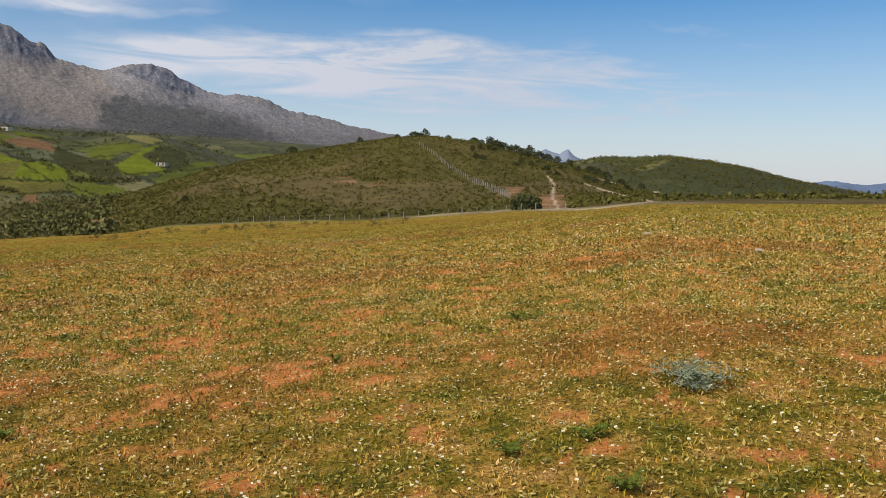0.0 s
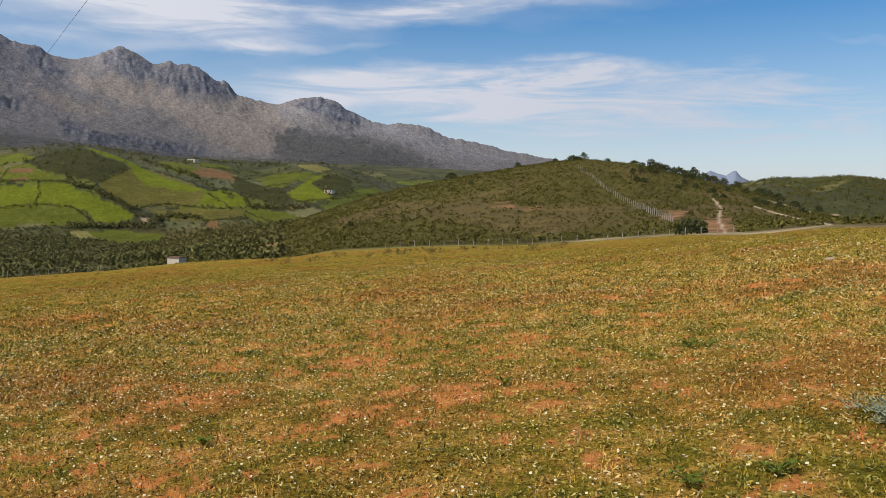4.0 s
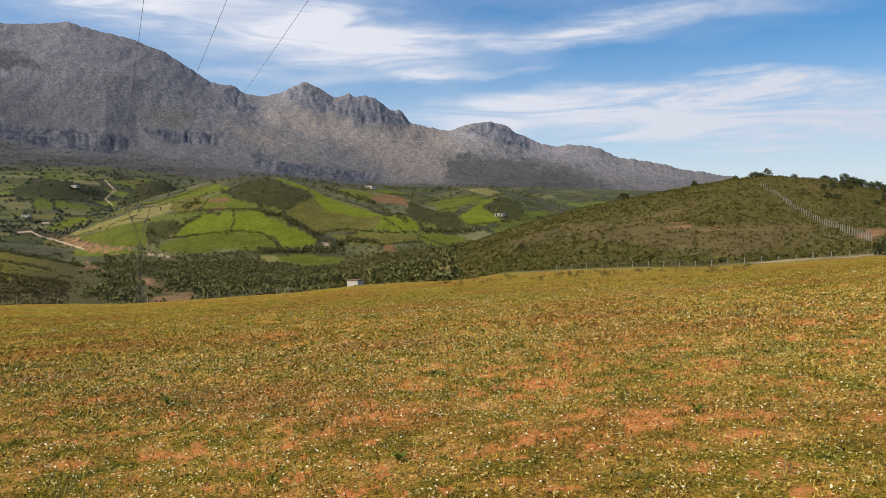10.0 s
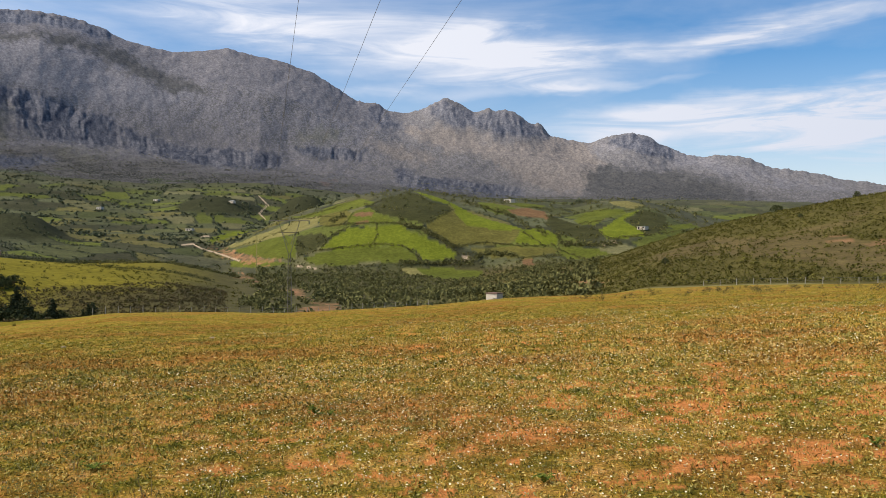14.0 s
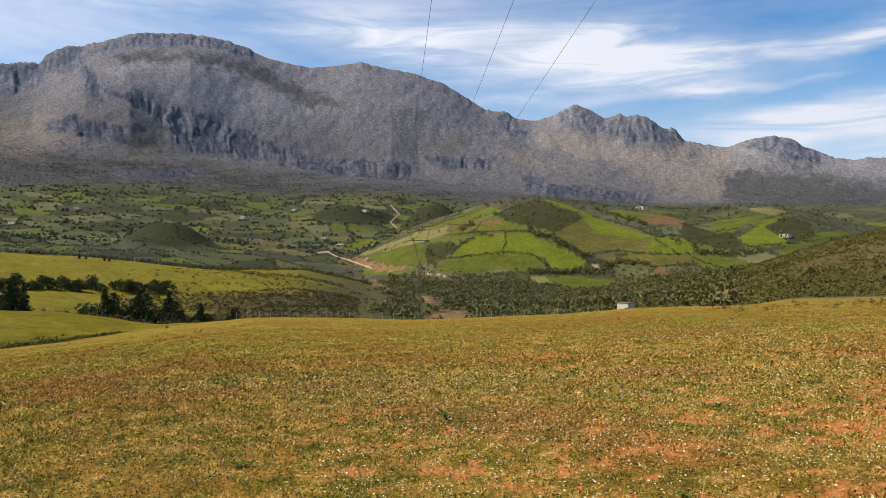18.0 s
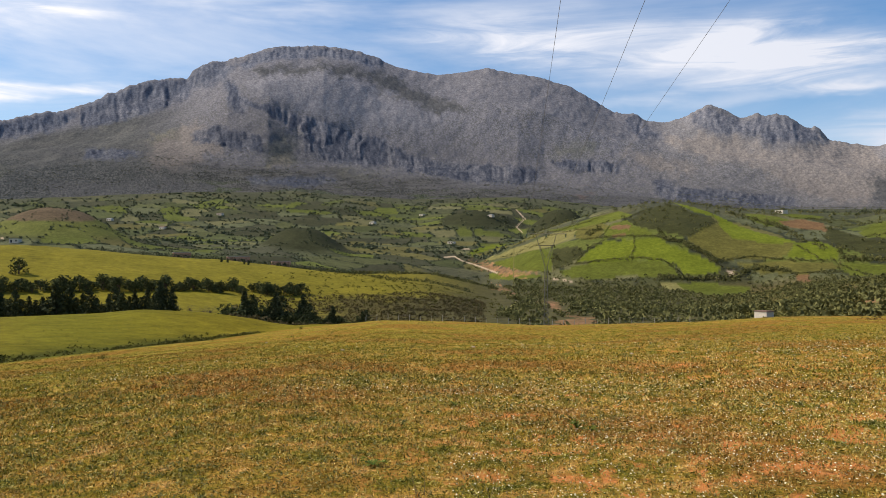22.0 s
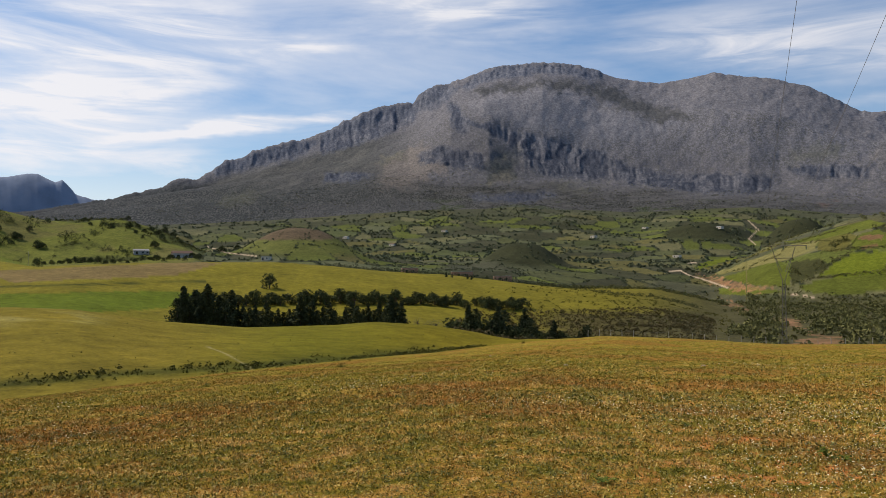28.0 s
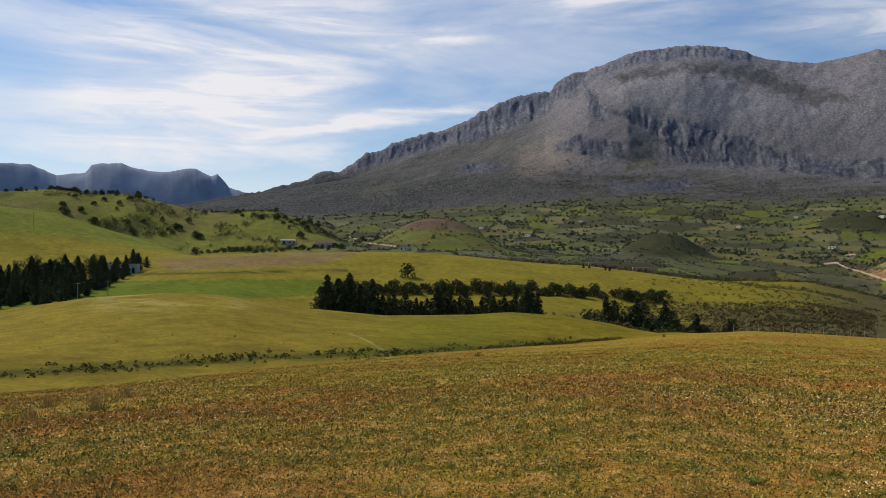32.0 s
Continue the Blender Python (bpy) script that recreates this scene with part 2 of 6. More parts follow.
def land(az, r):
    """Ground height at bearings az (1-D, degrees) and distances r (rows x columns or one row of distances)."""
    lift = lambda rr, el: EYE + rr * np.tan(np.radians(el))
    k = lambda f: np.mean([f(az + d) for d in (-0.5, -0.25, 0, 0.25, 0.5)], axis=0)
    fine = lambda f: np.mean([f(az + d) for d in (-0.08, 0, 0.08)], axis=0)
    e1, r1, fence, green, foot, sky, mead = k(EDGE), k(EDGE_R), k(FENCE_HILL), k(GREEN), k(FOOT), fine(SKYLINE), k(MEADOW)
    # broken rock along the crest alone; the slopes below follow its smoothed line
    jag = 0.05 * fbm(az / 0.9, az * 0, 5, 53, 0.85) * (1 - 0.35 * step(az, 3, 7) * (1 - step(az, 18, 20)))
    crest_line = sky + jag
    sky = np.mean([SKYLINE(az + d) for d in np.linspace(-1.1, 1.1, 9)], axis=0)
    left, right = step(az, 14, 26), 1 - step(az, -18, -8)
    mid = 1 - left - right
    one = np.ones_like(az)
    R = [0 * one, 30 * one, r1]
    Z = [0 * one, k(NEAR_Z), lift(r1, e1)]
    # hollow behind the pasture's edge
    r2 = r1 * (1.25 * left + 1.4 * mid + 1.3 * right)
    R.append(r2), Z.append(lift(r2, e1 + 0.22 * left - 1.3 * mid + 0.3 * right))
    r3 = 150 * left + 190 * mid + 190 * right
    r3 = np.maximum(r3, r2 + 20)
    R.append(r3), Z.append(lift(r3, mead * left + (e1 - 0.5) * mid + (e1 + 0.42 * (fence - e1)) * right))
    r4 = 235 * one
    R.append(r4), Z.append(lift(r4, (mead - 0.55) * left + (e1 + 0.35) * mid + (e1 + 0.68 * (fence - e1)) * right))
    r5 = 420 * left + 400 * mid + 330 * right
    R.append(r5), Z.append(lift(r5, fence))
    hill1 = curve("-75,0 56,0 58,0.54 59.1,0.91 62.6,1.99 66,3.09 69.1,3.44 75,3.8")(az)
    has1 = step(az, 56, 58)
    r6 = 580 * one
    R.append(r6), Z.append(lift(r6, (fence - 0.45 * left) * (1 - right) + 0.9 * mid + (fence - 1.6) * right) * (1 - has1) + lift(r6, hill1) * has1)
    r65 = 720 * one
    R.append(r65), Z.append(lift(r65, np.minimum(green - 0.6, np.where(az > 10, fence + 0.1, green - 1.5))))
    r7 = 950 * one
    R.append(r7), Z.append(lift(r7, green))
    valley = curve("-75,-2 -20,0.5 8,0.9 12,1.4 20,2.0 30,2.0 45,2.1 55,2.4 75,2.4")(az)
    R.append(1250 * one), Z.append(lift(1250, np.minimum(valley, np.maximum(green - 0.4, 1.2))))
    R.append(1900 * one), Z.append(lift(1900, np.minimum(foot, sky - 0.8)))
    low, high = CLIFF_LOW(az), CLIFF_HIGH(az)
    R.append(2330 * one), Z.append(lift(2330, np.minimum(low, sky - 0.6)))
    R.append(2640 * one), Z.append(lift(2640, np.minimum(high, sky - 0.4)))
    front = np.minimum(FRONT(az), sky - 0.5)
    R.append(3000 * one), Z.append(lift(3000, np.maximum(front, np.minimum(high + 0.4, sky - 0.35))))
    R.append(3180 * one), Z.append(lift(3180, np.maximum(front - 0.22, np.minimum(high + 0.5, sky - 0.3))))
    wall = step(az, 29, 33) * (1 - step(az, 46, 50))
    R.append(3440 + 45 * wall), Z.append(lift(3440, np.maximum(np.minimum(sky, crest_line + 0.35) - 0.7 - 0.45 * wall, np.minimum(high, sky - 0.5))))
    R.append(3600 * one), Z.append(lift(3600, crest_line))
    R.append(4900 * one), Z.append(lift(4900, sky * 0.25 - 0.5))
    R, Z = np.array(R), np.array(Z)
    h = np.diff(R, axis=0)
    d = np.diff(Z, axis=0) / h
    m = np.zeros_like(Z)
    w1, w2 = 2 * h[1:] + h[:-1], h[1:] + 2 * h[:-1]
    same = d[:-1] * d[1:] > 0
    with np.errstate(divide="ignore", invalid="ignore"):
        m[1:-1] = np.where(same, (w1 + w2) / (w1 / d[:-1] + w2 / d[1:]), 0)
    m[0], m[-1] = d[0], d[-1]
    r = np.atleast_2d(r)
    flat = np.broadcast_to(r, (r.shape[0], len(az)))
    # buttresses and gullies push the cliff lines in and out
    band = step(flat, 2300, 2440) * (1 - step(flat, 2570, 2760))
    aa = np.broadcast_to(az[None], flat.shape)
    px, py = -flat * np.sin(np.radians(aa)), flat * np.cos(np.radians(aa))
    rr = flat + band * (26 * fbm(px / 170, py / 170, 4, 65))
    rr = rr + (flat > 2800) * step(flat, 2800, 2950) * (1 - step(flat, 3420, 3580)) * (9 * fbm(px / 210, py / 210, 4, 66) + 2 * ridged(px / 60, py / 60, 2, 67))
    j = np.clip((rr[:, :, None] >= R.T[None]).sum(2) - 1, 0, len(R) - 2)
    c = np.broadcast_to(np.arange(len(az)), j.shape)
    hh, t = h[j, c], 0
    t = (rr - R[j, c]) / hh
    z = ((1 + 2 * t) * (1 - t) ** 2 * Z[j, c] + t * (1 - t) ** 2 * hh * m[j, c] + t * t * (3 - 2 * t) * Z[j + 1, c] + t * t * (t - 1) * hh * m[j + 1, c])
    return z + relief(aa, flat)


def relief(az, r):
    """Unevenness on top of the ridge lines."""
    x, y = -r * np.sin(np.radians(az)), r * np.cos(np.radians(az))
    z = 0.05 * fbm(x / 3.1, y / 3.1, 3, 3) * step(r, 2, 6) * (1 - step(r, 100, 160))
    z = z + 0.5 * fbm(x / 34, y / 34, 3, 11) * step(r, 130, 260)
    z = z + 2.2 * fbm(x / 90, y / 90, 3, 21) * step(r, 500, 800) * (1 - step(r, 1800, 2000))
    for kb, kr, kh, kw, kd in KNOLLS:
        t, d = (az - kb) * math.pi / 180 * kr, r - kr
        z = z + kh * np.exp(-(np.abs(t / kw) ** 2.6) - (d / kd) ** 2)
    rock = step(r, 1950, 2500)
    crest = 1 - 0.85 * np.exp(-((r - 3600) / 170) ** 2)
    crags = 1 - step(az, 1, 5)
    z = z + rock * crest * (4 * ridged(x / 420, y / 420, 4, 51) + 2.0 * fbm(x / 110, y / 110, 3, 71) + 7 * crags * step(r, 2800, 3100) * ridged(x / 150, y / 150, 4, 83))
    z = z + rock * (1 - 0.5 * np.exp(-((r - 3600) / 60) ** 2)) * 2.2 * fbm(x / 34, y / 34, 3, 81, 0.7)
    return z


def ground_z(x, y):
    x, y = np.atleast_1d(np.asarray(x, float)), np.atleast_1d(np.asarray(y, float))
    az, r = np.degrees(np.arctan2(-x, y)), np.hypot(x, y)
    out = np.empty(len(x))
    for i in range(0, len(x), 4000):
        out[i:i + 4000] = land_points(az[i:i + 4000], r[i:i + 4000])
    return out


def land_points(az, r):
    return land(np.clip(az, -75, 75), r[None, :])[0]


def polar(b, r):
    return -r * math.sin(radians(b)), r * math.cos(radians(b))


def at(b, r, dz=0.0):
    """A point on the ground at a bearing and distance."""
    x, y = polar(b, r)
    return Vector((x, y, float(ground_z(x, y)[0]) + dz))


# ---- materials ----
def material(name, rough=0.9, metal=0.0):
    m = bpy.data.materials.new(name)
    m.use_nodes = True
    b = m.node_tree.nodes["Principled BSDF"]
    b.inputs["Roughness"].default_value, b.inputs["Metallic"].default_value = rough, metal
    b.inputs["Specular IOR Level"].default_value = 0.03 if rough > 0.65 else 0.4
    return m, m.node_tree, b


def tex(t, scale, detail=4, coord=None, rough=0.55, dist=0.0):
    n = node(t, "ShaderNodeTexNoise")
    n.inputs["Scale"].default_value, n.inputs["Detail"].default_value = scale, detail
    n.inputs["Roughness"].default_value, n.inputs["Distortion"].default_value = rough, dist
    if coord:
        t.links.new(coord, n.inputs["Vector"])
    return n.outputs[0]


def position(t):
    return node(t, "ShaderNodeNewGeometry").outputs["Position"]


def ramp(t, fac, *stops):
    n = node(t, "ShaderNodeValToRGB")
    e = n.color_ramp.elements
    while len(e) < len(stops):
        e.new(0.5)
    for s, (p, c) in zip(e, stops):
        s.position, s.color = p, (*c, 1)
    t.links.new(fac, n.inputs[0])
    return n.outputs[0]


def mix(t, fac, a, b, blend="MIX"):
    n = node(t, "ShaderNodeMix", data="RGBA", blend_type=blend)
    for i, v in ((0, fac), (6, a), (7, b)):
        if isinstance(v, (int, float)):
            n.inputs[i].default_value = v
        elif isinstance(v, tuple):
            n.inputs[i].default_value = (*v, 1)
        else:
            t.links.new(v, n.inputs[i])
    return n.outputs[2]


def span(t, v, lo, hi, a=0.0, b=1.0):
    n = node(t, "ShaderNodeMapRange", smooth=True)
    for i, q in enumerate((lo, hi, a, b)):
        n.inputs[i + 1].default_value = q
    t.links.new(v, n.inputs[0])
    return n.outputs[0]


def bump(t, b, height, strength, dist):
    n = node(t, "ShaderNodeBump")
    n.inputs["Strength"].default_value, n.inputs["Distance"].default_value = strength, dist
    t.links.new(height, n.inputs["Height"])
    t.links.new(n.outputs[0], b.inputs["Normal"])


def plain(name, color, rough=0.8, metal=0.0, scale=8.0, vary=0.25, bumpy=0.0, dist=0.01):
    """A paint, bark, hide or leaf colour with blotches at two scales."""
    m, t, b = material(name, rough, metal)
    p = position(t)
    lo, hi = tuple(c * (1 - vary) for c in color), tuple(min(1, c * (1 + vary)) for c in color)
    c = ramp(t, tex(t, scale, 5, p), (0.3, lo), (0.7, hi))
    c = mix(t, 0.5, c, ramp(t, tex(t, scale * 7, 3, p), (0.35, lo), (0.65, hi)))
    t.links.new(c, b.inputs["Base Color"])
    if bumpy:
        bump(t, b, tex(t, scale * 6, 4, p), bumpy, dist)
    return m


def turf_tone(t, p):
    """Grazed turf: green, olive, straw and rusty patches from a hand's width to a few metres."""
    c = ramp(t, tex(t, 1.7, 8, p, 0.82), (0.38, (0.13, 0.128, 0.014)), (0.47, (0.33, 0.235, 0.025)), (0.55, (0.58, 0.32, 0.06)), (0.66, (0.86, 0.47, 0.15)))
    red = span(t, tex(t, 0.16, 5, p, 0.62), 0.46, 0.60)
    rust = ramp(t, tex(t, 2.3, 7, p, 0.8), (0.36, (0.17, 0.10, 0.016)), (0.5, (0.46, 0.185, 0.038)), (0.66, (0.68, 0.27, 0.075)))
    return mix(t, mix(t, 1.0, red, (0.75, 0.75, 0.75), "MULTIPLY"), c, rust)


def land_material():
    """Ground: the land cover is kept per point; grain, tufts and bare soil are laid over it."""
    m, t, b = material("land", 0.95)
    p = position(t)
    a = node(t, "ShaderNodeAttribute", attribute="cover").outputs["Color"]
    a = mix(t, 0.75, a, ramp(t, tex(t, 0.35, 6, p, 0.7), (0.3, (0.6, 0.6, 0.6)), (0.7, (1.4, 1.4, 1.3))), "MULTIPLY")
    a = mix(t, 0.6, a, ramp(t, tex(t, 2.6, 6, p, 0.7), (0.35, (0.6, 0.62, 0.6)), (0.65, (1.4, 1.38, 1.4))), "MULTIPLY")
    a = mix(t, 0.8, a, ramp(t, tex(t, 0.06, 6, p, 0.7), (0.3, (0.7, 0.72, 0.7)), (0.7, (1.3, 1.28, 1.2))), "MULTIPLY")
    near = node(t, "ShaderNodeAttribute", attribute="pasture").outputs["Fac"]
    bare = node(t, "ShaderNodeAttribute", attribute="bare").outputs["Fac"]
    soil = ramp(t, tex(t, 14.0, 8, p, 0.75), (0.3, (0.50, 0.155, 0.03)), (0.7, (0.92, 0.37, 0.11)))
    # near-black grain paints the shaded gaps between the plants
    green = mix(t, 1.0, turf_tone(t, p), ramp(t, tex(t, 26.0, 6, p, 0.75), (0.34, (0.18, 0.18, 0.18)), (0.5, (0.85, 0.85, 0.85)), (0.66, (1.35, 1.35, 1.35))), "MULTIPLY")
    mask = span(t, tex(t, 9.0, 7, p, 0.72), 0.42, 0.56)
    grass = mix(t, mix(t, 1.0, bare, mix(t, bare, mask, (1.0, 1.0, 1.0)), "MULTIPLY"), green, soil)
    lush = node(t, "ShaderNodeAttribute", attribute="lush").outputs["Fac"]
    grass = mix(t, lush, grass, mix(t, 1.0, grass, (0.78, 0.89, 0.70), "MULTIPLY"))
    col = mix(t, near, a, grass)
    t.links.new(col, b.inputs["Base Color"])
    bump(t, b, tex(t, 14.0, 7, p, 0.75), 0.8, 0.08)
    return m


def mountain_material():
    m, t, b = material("mountain_rock", 0.95)
    p = position(t)
    a = node(t, "ShaderNodeAttribute", attribute="cover").outputs["Color"]
    # rock grain, laid out by bearing and height so it looks even from the camera
    p = node(t, "ShaderNodeAttribute", attribute="grain").outputs["Vector"]
    a = mix(t, 0.9, a, ramp(t, tex(t, 0.13, 7, p, 0.70), (0.35, (0.62, 0.62, 0.65)), (0.65, (1.42, 1.40, 1.36))), "MULTIPLY")
    # upright cracks and pale streaks in the cliffs, drawn by tone alone
    long = node(t, "ShaderNodeMapping")
    long.inputs["Scale"].default_value = (1.0, 0.30, 1.0)
    t.links.new(p, long.inputs[0])
    cliff = node(t, "ShaderNodeAttribute", attribute="cliff").outputs["Fac"]
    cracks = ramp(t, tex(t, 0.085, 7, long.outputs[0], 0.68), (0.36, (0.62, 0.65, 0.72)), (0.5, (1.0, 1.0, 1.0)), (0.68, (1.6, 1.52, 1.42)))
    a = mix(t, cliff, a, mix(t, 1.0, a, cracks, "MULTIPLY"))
    # low scrub dotted over the rock, thicker in drifts
    dots = span(t, tex(t, 0.17, 4, p, 0.62), 0.47, 0.58)
    drift = span(t, tex(t, 0.018, 4, p, 0.6), 0.30, 0.62, 0.45, 1.0)
    green = node(t, "ShaderNodeAttribute", attribute="scrub").outputs["Fac"]
    a = mix(t, mix(t, 1.0, mix(t, 1.0, dots, drift, "MULTIPLY"), green, "MULTIPLY"), a, (0.115, 0.107, 0.092))
    t.links.new(a, b.inputs["Base Color"])
    bump(t, b, tex(t, 0.16, 6, p, 0.62), 0.35, 3.0)
    return m


LAND, ROCK = land_material(), mountain_material()

# ---- the ground: one sheet to the horizon ----
around = lambda inner: np.concatenate([np.arange(-180, -72, 3.0), inner, np.arange(75, 180, 3.0)])
BEARINGS = around(np.arange(-72, 72.001, 0.2))
FAR_BEARINGS = around(np.concatenate([np.arange(-72, -24, 0.14), np.arange(-24, 49, 0.07), np.arange(49, 72.001, 0.14)]))
RADII = np.concatenate([np.linspace(0.25, 3.1, 24), np.geomspace(3.2, 60, 130), np.geomspace(60, 330, 130)[1:]])
FAR_RADII = np.concatenate([np.linspace(329, 1000, 120), np.linspace(1000, 1900, 60)[1:]])
HIGH = np.concatenate([np.linspace(1900, 3600, 200), np.linspace(3600, 4900, 8)[1:]])


def sheet(name, grids, mat, centre):
    """One mesh of rings of ground, coarse near the viewer and finer in angle farther off."""
    cos, faces, base = [], [], 0
    for az, radii in grids:
        x = -radii[:, None] * np.sin(np.radians(az))[None]
        y = radii[:, None] * np.cos(np.radians(az))[None]
        z = np.vstack([land(np.clip(az, -75, 75), radii[i:i + 40, None]) for i in range(0, len(radii), 40)])
        n, mth = len(radii), len(az)
        cos.append(np.stack([x, y, z], -1).reshape(-1, 3))
        idx = base + np.arange(n * mth).reshape(n, mth)
        nxt = np.roll(idx, -1, axis=1)
        faces.append(np.stack([idx[:-1], idx[1:], nxt[1:], nxt[:-1]], -1).reshape(-1, 4))
        if base == 0:
            rim, rim_next, mid = idx[0], nxt[0], float(z[0].mean())
        base += n * mth
    co, quads = np.vstack(cos), np.vstack(faces)
    me = bpy.data.meshes.new(name)
    allco = np.vstack([co, [[0, 0, mid]]]) if centre else co
    me.vertices.add(len(allco))
    me.vertices.foreach_set("co", allco.astype(np.float32).ravel())
    loops, starts = quads.ravel(), np.arange(len(quads)) * 4
    if centre:
        tri = np.stack([rim, rim_next, np.full(len(rim), len(co))], -1)
        starts = np.concatenate([starts, len(loops) + 3 * np.arange(len(rim))])
        loops = np.concatenate([loops, tri.ravel()])
    me.loops.add(len(loops)), me.loops.foreach_set("vertex_index", loops.astype(np.int32))
    me.polygons.add(len(starts)), me.polygons.foreach_set("loop_start", starts.astype(np.int32))
    me.update(calc_edges=True)
    me.shade_smooth()
    me.materials.append(mat)
    ob = new(name, me)
    return ob, allco


def set_attribute(me, name, values):
    if values.ndim == 2:
        a = me.attributes.new(name, "FLOAT_COLOR", "POINT")
        a.data.foreach_set("color", np.hstack([values, np.ones((len(values), 1))]).astype(np.float32).ravel())
    else:
        me.attributes.new(name, "FLOAT", "POINT").data.foreach_set("value", values.astype(np.float32))


def blend(a, b, w):
    return a * (1 - w[:, None]) + np.asarray(b)[None] * w[:, None]


def inside(az, el, text):
    """Which points lie in the outline given by 'bearing,angle' corners."""
    p = np.array([[float(q) for q in c.split(",")] for c in text.split()])
    hit = np.zeros(len(az), bool)
    for (x0, y0), (x1, y1) in zip(p, np.roll(p, -1, axis=0)):
        cross = (y0 > el) != (y1 > el)
        with np.errstate(divide="ignore", invalid="ignore"):
            hit ^= cross & (az < (x1 - x0) * (el - y0) / (y1 - y0) + x0)
    return hit


def along(az, el, text):
    """Distance in degrees from a broken line."""
    p = np.array([[float(q) for q in c.split(",")] for c in text.split()])
    best = np.full(len(az), 1e9)
    for a, b in zip(p[:-1], p[1:]):
        d = b - a
        t = np.clip(((az - a[0]) * d[0] + (el - a[1]) * d[1]) / (d @ d), 0, 1)
        best = np.minimum(best, np.hypot(az - a[0] - t * d[0], (el - a[1] - t * d[1]) * 1.6))
    return best


def parcels(x, y, w, h, seed):
    """Irregular field parcels: a number for each and the distance to the nearest boundary."""
    u, v = x / w, y / h
    ui, vi = np.floor(u).astype(np.int64), np.floor(v).astype(np.int64)
    f1, f2, who = np.full(len(x), 9.0), np.full(len(x), 9.0), np.zeros(len(x))
    for i in (-1, 0, 1):
        for j in (-1, 0, 1):
            a, b = ui + i, vi + j
            k = (a * 73856093 ^ b * 19349663 ^ seed * 83492791) & 0xFFFFFF
            k = (k * 1103515245 + 12345) & 0xFFFFFF
            jx, jy, tag = (k & 255) / 255, (k >> 8 & 255) / 255, (k >> 16 & 255) / 255
            d = np.hypot(a + jx - u, b + jy - v)
            near = d < f1
            f2 = np.where(near, f1, np.minimum(f2, d))
            who, f1 = np.where(near, tag, who), np.where(near, d, f1)
    return who, f2 - f1


BRIGHT, FRESH, OLIVE, SCRUB, BROWN, DRY, DIRT = (0.135, 0.15, 0.016), (0.112, 0.12, 0.02), (0.135, 0.116, 0.03), (0.058, 0.056, 0.021), (0.19, 0.105, 0.05), (0.2, 0.17, 0.06), (0.33, 0.165, 0.085)
